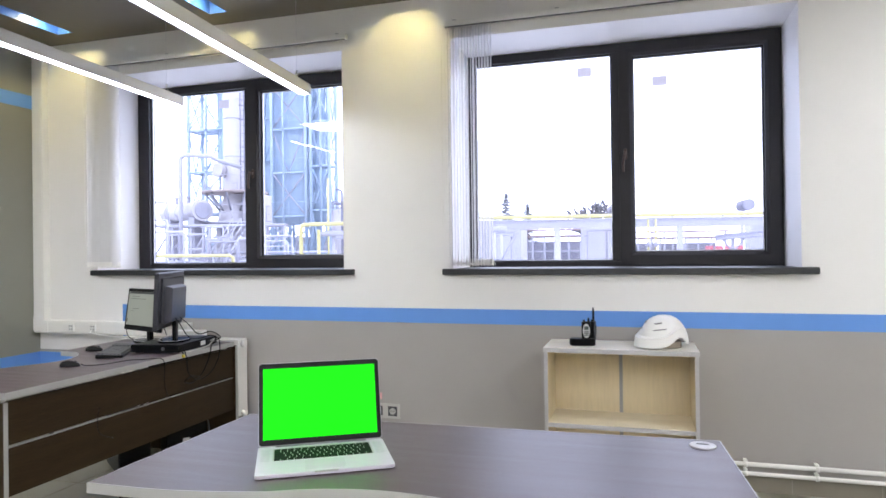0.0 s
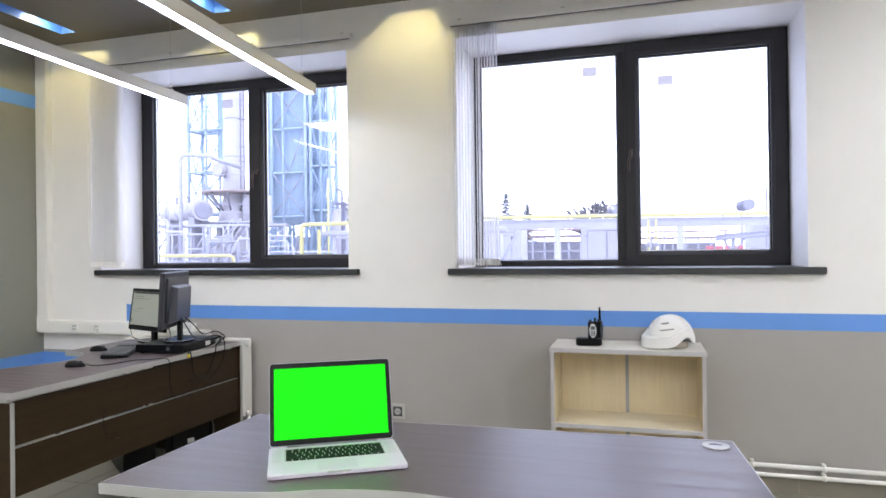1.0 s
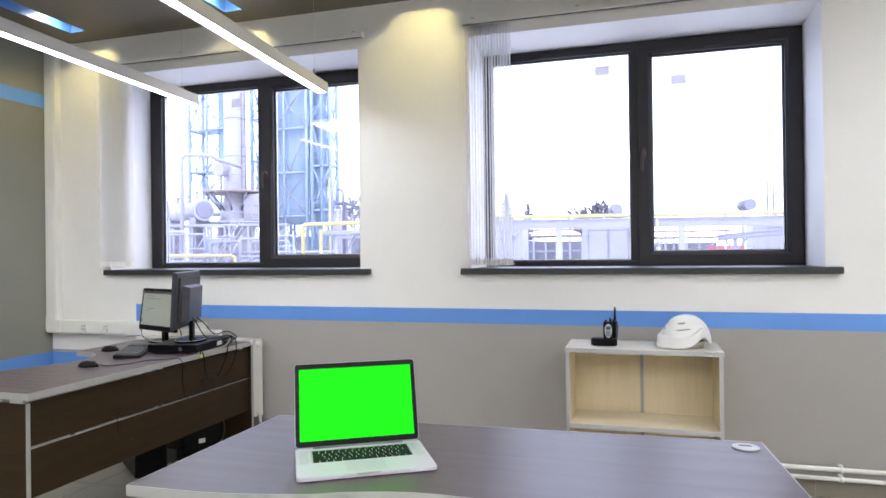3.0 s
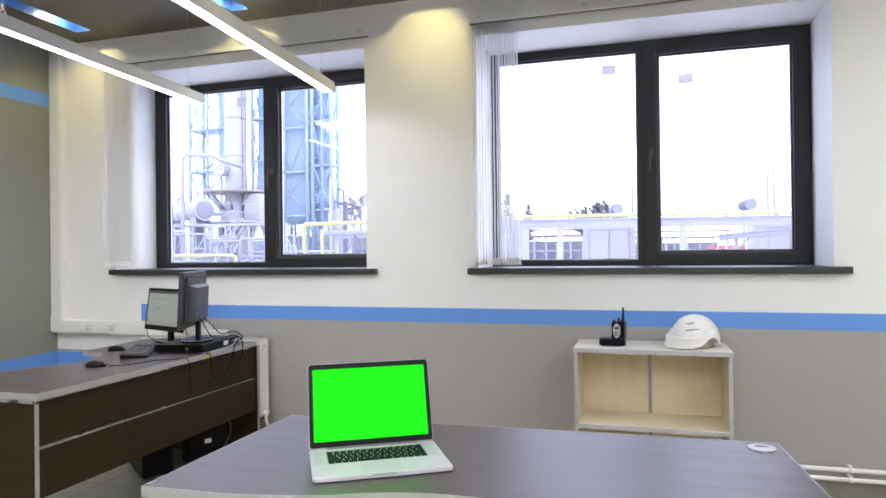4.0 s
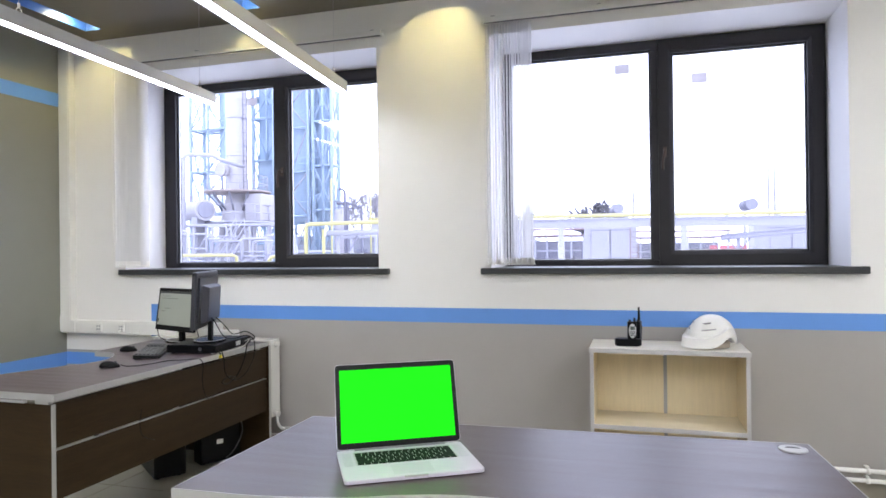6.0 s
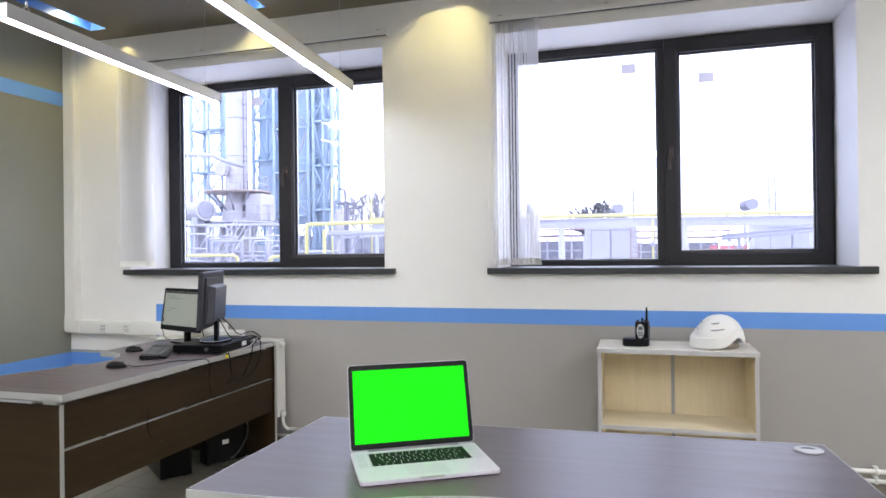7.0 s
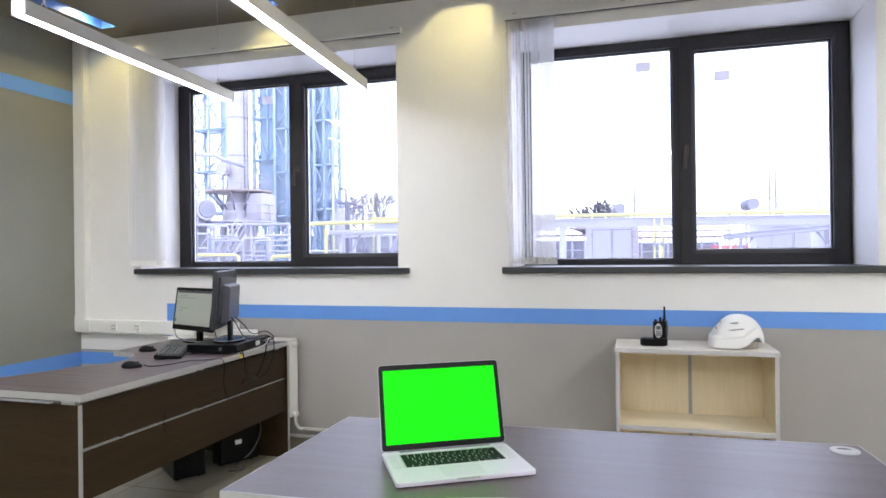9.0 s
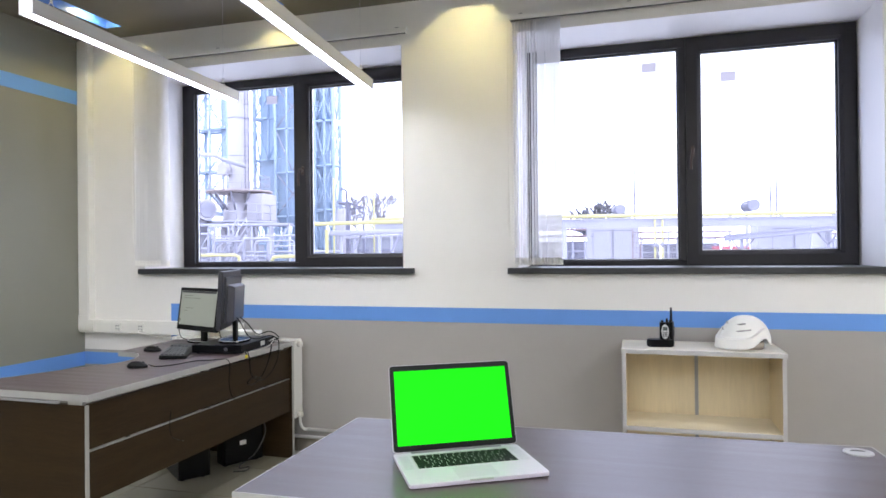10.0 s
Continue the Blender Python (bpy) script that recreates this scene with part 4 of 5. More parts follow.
cable([(-2.51, 2.52, 0.57), (-2.503, 2.50, 0.50), (-2.502, 2.52, 0.44), (-2.505, 2.60, 0.40)], 0.0018, M_BLACK, "thin black cable end on the desk's front panel")
YP = thing("cable_plug", pose(-2.474, 3.10, 0.735), "yellow plastic plug of a loose cable", "plug")
bm = bmesh.new()
box(bm, -0.006, 0.006, -0.008, 0.008, -0.008, 0.010)
bevel(bm, 0.003)
part("body", bm, mat("yellow_plastic", (0.75, 0.62, 0.04), 0.4), YP)
bm = bmesh.new()
rod(bm, (0, 0, 0.013), (-0.02, 0.01, 0.032), 0.0035, 8)
part("collar", bm, M_BLACK, YP)


# ---- boxes under the corner desk ----
def tower(m, w, d, h, label, plate):
    root = thing("computer_tower", m, label, "computer tower", "computer towers under the desk")
    bm = bmesh.new()
    box(bm, -w / 2, w / 2, 0, d, 0.012, h)
    bevel(bm, 0.005)
    part("case", bm, M_BLACK, root)
    bm = bmesh.new()
    box(bm, -w / 2 + 0.004, w / 2 - 0.004, -0.012, 0, 0.016, h - 0.004)
    bevel(bm, 0.006)
    part("front_panel", bm, M_BLACK_GLOSS, root)
    part("drive_slot", bx(-w * 0.36, w * 0.36, -0.0145, -0.0115, h * 0.78, h * 0.84), M_DARK, root)
    if plate:
        part("label_plate", bx(-w * 0.12, w * 0.04, -0.0142, -0.0115, h * 0.37, h * 0.45), M_WHITE_PL, root, "white label")
    for a in (-1, 1):
        for b in (0.04, d - 0.04):
            bm = bmesh.new()
            rod(bm, (a * (w / 2 - 0.03), b, 0), (a * (w / 2 - 0.03), b, 0.013), 0.014, 12)
            part("foot", bm, M_BLACK, root)


tower(pose(-2.845, 3.125, 0, 0, 0, 53), 0.18, 0.40, 0.345, "black computer tower on the floor under the desk", False)
tower(pose(-2.735, 3.455, 0, 0, 0, 60), 0.26, 0.10, 0.34, "low black power unit with a white label under the desk", True)
cable([(-2.70, 3.56, 0.40), (-2.66, 3.54, 0.30), (-2.64, 3.55, 0.18), (-2.68, 3.50, 0.06), (-2.74, 3.44, 0.006), (-2.70, 3.36, 0.006), (-2.66, 3.40, 0.006), (-2.64, 3.33, 0.006), (-2.70, 3.29, 0.006)], 0.004, mat("dark_grey_cable", (0.10, 0.10, 0.10), 0.5), "dark grey power cable coiled on the floor")

# ---- two-way radios ----
CH = thing("radio_charger", pose(-0.245, 3.515, 0.805, 0, 0, 4), "black twin charging cradle on the bookcase", "charger")
bm = bmesh.new()
prism(bm, rounded(0.138, 0.078, 0.032), 0.0, 0.040)
bevel(bm, 0.012, 4, 0.8)
part("cradle", bm, M_BLACK, CH)
part("indicator", bx(-0.03, -0.024, -0.0385, -0.0370, 0.014, 0.017), M_GREYSTRIP, CH)


def radio(m, ant, label, face):
    root = thing("two_way_radio", m, label, "radio", "two-way radios")
    bm = bmesh.new()
    prism(bm, rounded(0.048, 0.028, 0.010), 0, 0.100)
    bevel(bm, 0.004, 2, 0.8)
    part("body", bm, M_BLACK, root)
    bm = bmesh.new()
    prism(bm, [(0.019 * math.cos(a) * (1 if abs(math.sin(a)) < 0.7 else 1), 0.052 + 0.038 * math.sin(a)) for a in (2 * math.pi * k / 28 for k in range(28))], 0, 0.002)
    bmesh.ops.transform(bm, matrix=Matrix(((1, 0, 0, 0), (0, 0, -1, -0.0138), (0, 1, 0, 0), (0, 0, 0, 1))), verts=bm.verts)
    bmesh.ops.recalc_face_normals(bm, faces=bm.faces)
    fp = part("face_plate", bm, face, root)
    part("display", bx(-0.011, 0.011, -0.0175, -0.0156, 0.058, 0.076), mat("radio_display", (0.12, 0.14, 0.13), 0.2), fp)
    for r in range(3):
        for k in range(3):
            part("button", bx(-0.011 + 0.008 * k, -0.005 + 0.008 * k, -0.0172, -0.0156, 0.026 + 0.009 * r, 0.032 + 0.009 * r), M_DARK, fp)
    bm = bmesh.new()
    rod(bm, (0.013, 0, 0.098), (0.013, 0, 0.098 + ant), 0.0068, 12, 0.0046)
    part("antenna", bm, M_BLACK, root)
    bm = bmesh.new()
    rod(bm, (-0.011, 0, 0.099), (-0.011, 0, 0.110), 0.006, 12)
    part("knob", bm, M_BLACK, root)


M_RFACE = mat("silver_radio_face", (0.55, 0.55, 0.54), 0.35, metal=0.4)
radio(pose(-0.224, 3.500, 0.835, 0, 0, 10), 0.022, "small radio with a silver face standing in its charger", M_RFACE)
radio(pose(-0.192, 3.533, 0.835, 0, 0, 75), 0.075, "black radio with a long antenna standing in its charger", M_DARK)

# ---- helmet ----
M_HELMET = mat("white_helmet_plastic", (0.82, 0.81, 0.78), 0.28, var=0.015, scale=12)
HM = thing("safety_helmet", pose(0.172, 3.560, 0.805, 0, 0, 222), "white hard hat with a short peak, on the bookcase", "helmet")
bm = bmesh.new()
NA, NR = 56, 14


def rim_z(a):
    """Rim height: low at the front, arched behind the ears, down again at the nape."""
    b = abs((a + math.pi) % (2 * math.pi) - math.pi)
    return 0.012 + 0.046 * math.exp(-((b - 1.55) / 0.40) ** 2) + 0.006 * b / math.pi


rings = []
for j in range(NR + 1):
    t_ = j / NR
    ring = []
    for i in range(NA):
        a = 2 * math.pi * i / NA
        # rim height: low at front and back, arched over the ears
        rim = rim_z(a)
        ang = t_ * math.pi / 2
        z = rim + (0.168 - rim) * (math.cos(ang) ** 0.9 if j < NR else 0.0)
        rad = math.sin(ang) ** 0.92
        rx, ry = 0.137 * rad, 0.112 * rad
        ridge = 0.004 * math.exp(-(math.sin(a) / 0.30) ** 2) * math.sin(ang)
        groove = -0.0035 * math.exp(-((abs(math.sin(a)) - 0.55) / 0.10) ** 2) * math.exp(-((t_ - 0.50) / 0.22) ** 2)
        ring.append(bm.verts.new(((rx + groove) * math.cos(a), (ry + groove) * math.sin(a), z + ridge + groove)))
    rings.append(ring)
for a_, b_ in zip(rings, rings[1:]):
    for i in range(NA):
        j = (i + 1) % NA
        if a_ is rings[0]:
            continue
        bm.faces.new((a_[i], b_[i], b_[j], a_[j])).smooth = True
top = bm.verts.new((0, 0, 0.1695))
for i in range(NA):
    bm.faces.new((top, rings[1][i], rings[1][(i + 1) % NA])).smooth = True
bmesh.ops.delete(bm, geom=rings[0], context="VERTS")
bmesh.ops.recalc_face_normals(bm, faces=bm.faces)
bmesh.ops.solidify(bm, geom=bm.faces[:], thickness=0.0035)
for fc in bm.faces:
    fc.smooth = True
part("shell", bm, M_HELMET, HM)
# peak and rim band
bm = bmesh.new()
up, lo = [], []
for i in range(41):
    a = radians(-100 + 200 * i / 40)
    k = max(0.0, math.cos(a * 0.9)) ** 1.2
    rim = rim_z(a)
    bx_, by_ = 0.136 * math.cos(a), 0.111 * math.sin(a)
    ex = 0.007 + 0.022 * k
    up.append((bm.verts.new((bx_ * 0.985, by_ * 0.985, rim + 0.050)), bm.verts.new((bx_ + (0.004 + 0.62 * ex) * math.cos(a), by_ + (0.004 + 0.62 * ex) * math.sin(a), rim + 0.047 - 0.004 * k)), bm.verts.new((bx_ + ex * math.cos(a), by_ + ex * math.sin(a), rim - 0.004 * k)),
               bm.verts.new((bx_ + (ex - 0.003) * math.cos(a), by_ + (ex - 0.003) * math.sin(a), rim - 0.006 * k - 0.002)), bm.verts.new((bx_ - 0.002 * math.cos(a), by_ - 0.002 * math.sin(a), rim + 0.004))))
for p, q in zip(up, up[1:]):
    for i in range(4):
        bm.faces.new((p[i], p[i + 1], q[i + 1], q[i])).smooth = True
bmesh.ops.recalc_face_normals(bm, faces=bm.faces)
for p, q in zip(up, up[1:]):
    for i in (0, 1, 2):
        bm.edges.get((p[i], q[i])).smooth = False
part("peak", bm, M_HELMET, HM, "short white peak")
for s in (-1, 1):
    for k, (aa, zz) in enumerate(((0.50, 0.128), (0.72, 0.098))):
        bm = bmesh.new()
        pts = []
        for i in range(7):
            t_ = aa + 0.11 * (i - 3)
            r_ = math.sqrt(max(0.05, 1 - (zz / 0.172) ** 2)) * 1.035
            pts.append((0.137 * r_ * math.cos(t_), s * 0.112 * r_ * math.sin(t_), zz + 0.0015 * (i - 3)))
        tube(bm, pts, 0.0042, 6)
        part("vent", bm, mat("vent_grey", (0.30, 0.29, 0.29), 0.5), HM, "narrow grey vent slit")
bm = bmesh.new()
lathe(bm, [(0.082, 0.0), (0.088, 0.002), (0.090, 0.03), (0.086, 0.035)], 28)
part("headband", bm, mat("helmet_headband", (0.35, 0.30, 0.24), 0.6), HM, "beige inner headband")


# ---- outside ----
G = -1.0
# outdoor colours are lifted pale, with the haze over the yard mixed in
M_GROUND = mat("pale_concrete_ground", (0.5, 0.5, 0.52), 0.85, var=0.12, scale=0.6, bump=0.2, bump_scale=6)
M_BLUESTEEL = mat("light_blue_painted_steel", (0.375, 0.470, 0.580), 0.5, var=0.10, scale=1.2)
M_BLUESHEET = mat("light_blue_cladding", (0.46, 0.555, 0.65), 0.6, var=0.10, scale=0.9)
M_NET = mat("pale_blue_scaffold_net", (0.475, 0.570, 0.665), 0.9, var=0.16, scale=2.2, stretch=(1.6, 1.0, 0.22), spec=0.1)
M_COLUMN = mat("pale_insulated_jacket", (0.40, 0.385, 0.405), 0.4, var=0.08, scale=1.5, metal=0.1)
M_STEEL_O = mat("pale_galvanised_steel", (0.375, 0.375, 0.425), 0.5, var=0.08, scale=2)
M_STEEL_D = mat("weathered_grey_steel", (0.27, 0.27, 0.32), 0.5, var=0.1, scale=2)
M_RUST = mat("rust_tinted_platform", (0.40, 0.34, 0.315), 0.7, var=0.2, scale=2)
M_YELLOW = mat("yellow_gas_pipe", (0.47, 0.43, 0.19), 0.45, var=0.06, scale=3)
M_CONT = mat("white_container_paint", (0.36, 0.36, 0.39), 0.5, var=0.05, scale=1.5)
M_LINE = mat("dark_door_seam", (0.15, 0.15, 0.187), 0.6)
M_SHED = mat("dark_shed_cladding", (0.20, 0.20, 0.245), 0.6, var=0.12, scale=1)
M_SHEDROOF = mat("reddish_shed_roof", (0.262, 0.186, 0.196), 0.7, var=0.15, scale=1)
M_DRUM = mat("grey_drum_steel", (0.175, 0.175, 0.224), 0.5, var=0.1, scale=2)
M_RED = mat("red_barrier_paint", (0.45, 0.13, 0.16), 0.5, var=0.06, scale=4)
M_BARK = mat("grey_bark", (0.36, 0.345, 0.375), 0.9, var=0.2, scale=3)

gm = bmesh.new()
bmesh.ops.create_grid(gm, x_segments=8, y_segments=8, size=1500)
tagged(part("ground", gm, M_GROUND, at=pose(0, 1400, G)), "pale concrete yard reaching to the horizon", "ground", kind="structure")
tagged(part("facade_plinth", bx(-7, 6, WALL_Y + 0.56, WALL_Y + 0.60, G, -0.15), M_CONT), "plain outer base of the building", "wall", kind="structure")


def beam(bm, a, b, w, mi=0):
    rod(bm, a, b, w * 0.7, 4, mi=mi)


def steel_tower(x0, x1, y0, y1, levels, label, nets=(), inner=(), brace_mat=None):
    """Open frame with legs, floor beams, crossed braces and railings; nets are sheets (axis, at, from, to, z0, z1)."""
    root = thing("steel_tower", pose(0, 0, 0), label, "steel structure", "blue steel towers")
    bmat = brace_mat or M_BLUESTEEL
    top = levels[-1] + 1.2
    legs = [(x, y) for x in (x0, *inner, x1) for y in (y0, y1)]
    for x, y in legs:
        bm = bmesh.new()
        beam(bm, (x, y, G), (x, y, top), 0.15 if x in inner else 0.21)
        part("column", bm, M_BLUESTEEL, root)
    faces = (((x0, y0), (x1, y0)), ((x0, y1), (x1, y1)), ((x0, y0), (x0, y1)), ((x1, y0), (x1, y1)))
    for k, z in enumerate(levels):
        for a, b in faces:
            bm = bmesh.new()
            beam(bm, (*a, z), (*b, z), 0.15)
            part("beam", bm, M_BLUESTEEL, root)
        part("deck", bx(x0 + 0.1, x1 - 0.1, y0 + 0.6, y1 - 0.1, z + 0.08, z + 0.13), M_BLUESTEEL, root)
        zn = levels[k + 1] if k + 1 < len(levels) else top
        zm = (z + zn) / 2
        for i, (a, b) in enumerate(faces):
            m = ((a[0] + b[0]) / 2, (a[1] + b[1]) / 2)
            bm = bmesh.new()
            if (k + i) % 2:
                beam(bm, (*a, z), (*m, zm), 0.085)
                beam(bm, (*b, z), (*m, zm), 0.085)
                beam(bm, (*a, zn), (*m, zm), 0.085)
                beam(bm, (*b, zn), (*m, zm), 0.085)
            else:
                beam(bm, (*a, zn), (*m, z), 0.085)
                beam(bm, (*b, zn), (*m, z), 0.085)
            part("brace", bm, bmat if i == 0 else M_BLUESTEEL, root)
        bm = bmesh.new()
        for dz in (0.6, 1.1):
            rod(bm, (x0, y0 - 0.12, z + dz), (x1, y0 - 0.12, z + dz), 0.025, 5)
        n = max(2, int((x1 - x0) / 1.2))
        for i in range(n + 1):
            xx = x0 + (x1 - x0) * i / n
            rod(bm, (xx, y0 - 0.12, z), (xx, y0 - 0.12, z + 1.1), 0.025, 5)
        part("railing", bm, M_BLUESTEEL, root)
    rng = random.Random(int(abs(x0) * 10))
    for axis, c, a, b, z0, z1, material in nets:
        # sheet hung in shallow folds between the floors
        nu, nz = max(6, int((b - a) * 5)), max(8, int((z1 - z0) * 2))
        bm = bmesh.new()
        fold = [rng.uniform(-0.07, 0.07) for _ in range(nu + 1)]
        rows_ = []
        for j in range(nz + 1):
            z = z0 + (z1 - z0) * j / nz + (rng.uniform(-0.12, 0.12) if j == 0 else 0)
            row = []
            for i in range(nu + 1):
                u = a + (b - a) * i / nu
                d = c + fold[i] * (0.4 + 0.6 * abs(math.sin(z * 0.92))) + rng.uniform(-0.015, 0.015)
                row.append(bm.verts.new((u, d, z) if axis == "y" else (d, u, z)))
            rows_.append(row)
        for p, q in zip(rows_, rows_[1:]):
            for i in range(nu):
                bm.faces.new((p[i], p[i + 1], q[i + 1], q[i])).smooth = True
        bmesh.ops.solidify(bm, geom=bm.faces[:], thickness=0.012)
        part("netting" if material is M_NET else "cladding", bm, material, root, "pale blue mesh netting" if material is M_NET else "light blue sheet cladding")
    return root


LV = [1.2, 4.6, 8.0, 11.4, 14.8, 18.2, 21.6]
steel_tower(-35.0, -31.6, 45.0, 46.8, LV, "light blue open steel tower with cross braces, partly netted",
            [("y", 45.9, -32.9, -31.4, 8.2, 22.6, M_NET)], inner=(-33.3,))
steel_tower(-30.2, -27.6, 46.6, 48.2, [z + 0.9 for z in LV], "blue-grey steel tower behind the column, clad in sheets",
            [("y", 47.3, -30.1, -27.5, 6.6, 22.6, M_NET), ("y", 45.9, -29.3, -27.0, 3.7, 8.7, M_BLUESHEET)], inner=(-28.9, -28.2))
steel_tower(-27.3, -24.35, 45.0, 46.5, [z - 0.4 for z in LV], "light blue steel tower wrapped in netting behind pale braces",
            [("y", 45.35, -27.4, -24.4, 3.6, 22.6, M_NET), ("x", -24.4, 45.35, 46.5, 3.6, 22.6, M_BLUESHEET)], inner=(-26.3,), brace_mat=M_STEEL_O)
steel_tower(-23.9, -22.35, 45.0, 46.2, LV, "slim light blue steel tower with ladders and partial netting",
            [("y", 45.8, -24.2, -23.0, 3.6, 22.6, M_NET)], inner=(-23.1,))

# distillation column
CO = thing("process_column", pose(-26.62, 39.05, G), "tall pale insulated process column with platforms", "process column")
bm = bmesh.new()
lathe(bm, [(1.25, 0), (1.25, 4.4), (1.15, 4.6), (0.85, 6.0), (0.70, 6.5), (0.70, 26)], 40)
part("shell", bm, M_COLUMN, CO)
for z in (9.0, 11.6, 14.2, 16.8, 19.4):
    bm = bmesh.new()
    lathe(bm, [(0.70, z), (0.735, z + 0.02), (0.735, z + 0.10), (0.70, z + 0.12)], 40)
    part("flange", bm, M_STEEL_O, CO)
bm = bmesh.new()
lathe(bm, [(0.68, 6.45), (2.2, 6.48), (2.25, 6.6), (0.68, 6.62)], 40)
part("platform", bm, M_RUST, CO, "rusty round platform")
for k in range(10):
    a = 2 * math.pi * k / 10
    bm = bmesh.new()
    beam(bm, (0.88 * math.cos(a), 0.88 * math.sin(a), 5.2), (1.95 * math.cos(a), 1.95 * math.sin(a), 6.45), 0.09)
    part("bracket", bm, M_STEEL_D, CO)
bm = bmesh.new()
for zz in (7.05, 7.6):
    tube(bm, [(2.02 * math.cos(a), 2.02 * math.sin(a), zz) for a in (2 * math.pi * k / 32 for k in range(33))], 0.03, 5)
for k in range(14):
    a = 2 * math.pi * k / 14
    rod(bm, (2.02 * math.cos(a), 2.02 * math.sin(a), 6.6), (2.02 * math.cos(a), 2.02 * math.sin(a), 7.6), 0.03, 5)
part("railing", bm, M_STEEL_O, CO)
bm = bmesh.new()
rod(bm, (-0.52, -0.45, 8.05), (-0.60, -1.05, 8.05), 0.44, 28)
rod(bm, (-0.60, -1.03, 8.05), (-0.62, -1.12, 8.05), 0.50, 28)
part("manhole", bm, M_COLUMN, CO, "round bolted manhole")
bm = bmesh.new()
for s in (-0.22, 0.22):
    rod(bm, (0.86, -0.35 + s, 6.6), (0.86, -0.35 + s, 25), 0.03, 5)
for k in range(52):
    rod(bm, (0.86, -0.57, 6.9 + 0.35 * k), (0.86, -0.13, 6.9 + 0.35 * k), 0.02, 4)
for k in range(18):
    tube(bm, [(0.86 + 0.55 * math.sin(a), -0.35 + 0.42 * math.cos(a), 8.6 + 0.95 * k) for a in (math.pi * j / 8 for j in range(9))], 0.022, 4)
part("ladder", bm, M_DRUM, CO, "caged grey ladder")
bm = bmesh.new()
box(bm, 1.15, 2.35, -0.9, 0.9, 4.52, 6.35)
bevel(bm, 0.05, 1)
part("enclosure", bm, M_COLUMN, CO, "pale sheet-metal enclosure")
bm = bmesh.new()
lathe(bm, [(1.56, 4.35), (2.5, 4.37), (2.5, 4.5), (1.56, 4.52)], 36)
part("platform", bm, M_STEEL_O, CO)
bm = bmesh.new()
for k in range(12):
    a = 2 * math.pi * k / 12
    rod(bm, (2.45 * math.cos(a), 2.45 * math.sin(a), 4.5), (2.45 * math.cos(a), 2.45 * math.sin(a), 5.6), 0.03, 5)
for zz in (5.05, 5.6):
    tube(bm, [(2.45 * math.cos(a), 2.45 * math.sin(a), zz) for a in (2 * math.pi * k / 32 for k in range(33))], 0.03, 5)
part("railing", bm, M_STEEL_O, CO)
for k in range(8):
    a = 2 * math.pi * (k + 0.3) / 8
    bm = bmesh.new()
    beam(bm, (2.3 * math.cos(a), 2.3 * math.sin(a), 0), (2.3 * math.cos(a), 2.3 * math.sin(a), 4.36), 0.14)
    part("leg", bm, M_STEEL_O, CO)

# horizontal vessel on saddles
VE = thing("storage_vessel", pose(-29.35, 37.2, G), "pale horizontal vessel on concrete saddles", "vessel")
d = Vector((0.905, -0.425, 0))
mid = Vector((0, 0, 5.2))
bm = bmesh.new()
rod(bm, mid - d * 2.4, mid + d * 2.4, 0.60, 32)
rod(bm, mid - d * 2.8, mid - d * 2.4, 0.30, 32, 0.60)
rod(bm, mid + d * 2.4, mid + d * 2.52, 0.70, 32)
part("shell", bm, M_COLUMN, VE)
bm = bmesh.new()
rod(bm, mid + d * 2.525, mid + d * 2.57, 0.55, 28, 0.50)
part("end_cap", bm, M_STEEL_D, VE, "grey bolted end cap")
for k in range(3):
    c = mid + d * (-1.6 + 1.5 * k)
    bm = bmesh.new()
    rod(bm, c - d * 0.05, c + d * 0.05, 0.625, 32)
    part("band", bm, M_STEEL_O, VE)
for q in (d * -1.7, d * 1.7):
    part("saddle", bx(q.x - 0.22, q.x + 0.22, q.y - 0.5, q.y + 0.5, 0, 4.75), M_STEEL_O, VE)
for q in (-1.0, 0.6):
    c = mid + d * q
    bm = bmesh.new()
    rod(bm, c + Vector((0, 0, 0.5)), c + Vector((0, 0, 1.0)), 0.10, 12)
    rod(bm, c + Vector((0, 0, 0.95)), c + Vector((0, 0, 1.05)), 0.17, 12)
    part("nozzle", bm, M_STEEL_O, VE)


def pipe_run(pts, r, material, label, supports=(), name="process_pipe"):
    root = thing(name, pose(0, 0, 0), label, "pipe", "process pipes")
    bm = bmesh.new()
    tube(bm, pts, r, 10)
    part("pipe", bm, material, root)
    for x, y, z in supports:
        bm = bmesh.new()
        beam(bm, (x, y, G), (x, y, z - r), 0.09)
        part("support", bm, M_STEEL_O, root)
    return root


pipe_run([(-26.81, 33.7, G), (-26.81, 33.7, 7.2), (-26.7, 33.75, 7.38), (-26.5, 33.8, 7.44), (-25.2, 34.4, 7.40), (-25.0, 34.8, 7.2), (-25.2, 37.6, 7.1)], 0.13, M_STEEL_O, "tall pale bent process pipe")
pipe_run([(-29.5, 33.0, G), (-29.5, 33.0, 4.4), (-29.3, 33.1, 4.6), (-27.6, 33.4, 4.55), (-27.5, 33.4, 3.2)], 0.08, M_STEEL_O, "thin pale process pipe")
pipe_run([(-30.8, 32.0, G), (-30.8, 32.0, 3.5), (-30.9, 31.9, 3.65), (-31.3, 31.8, 3.6)], 0.07, M_STEEL_O, "thin pale vent pipe")
pipe_run([(-24.6, 28.2, 1.27), (-20.4, 29.35, 1.25), (-20.2, 29.4, 1.15), (-20.2, 29.4, G)], 0.085, M_YELLOW, "yellow gas pipe on low supports", [(-23.5, 28.5, 1.27), (-21.2, 29.13, 1.27)])
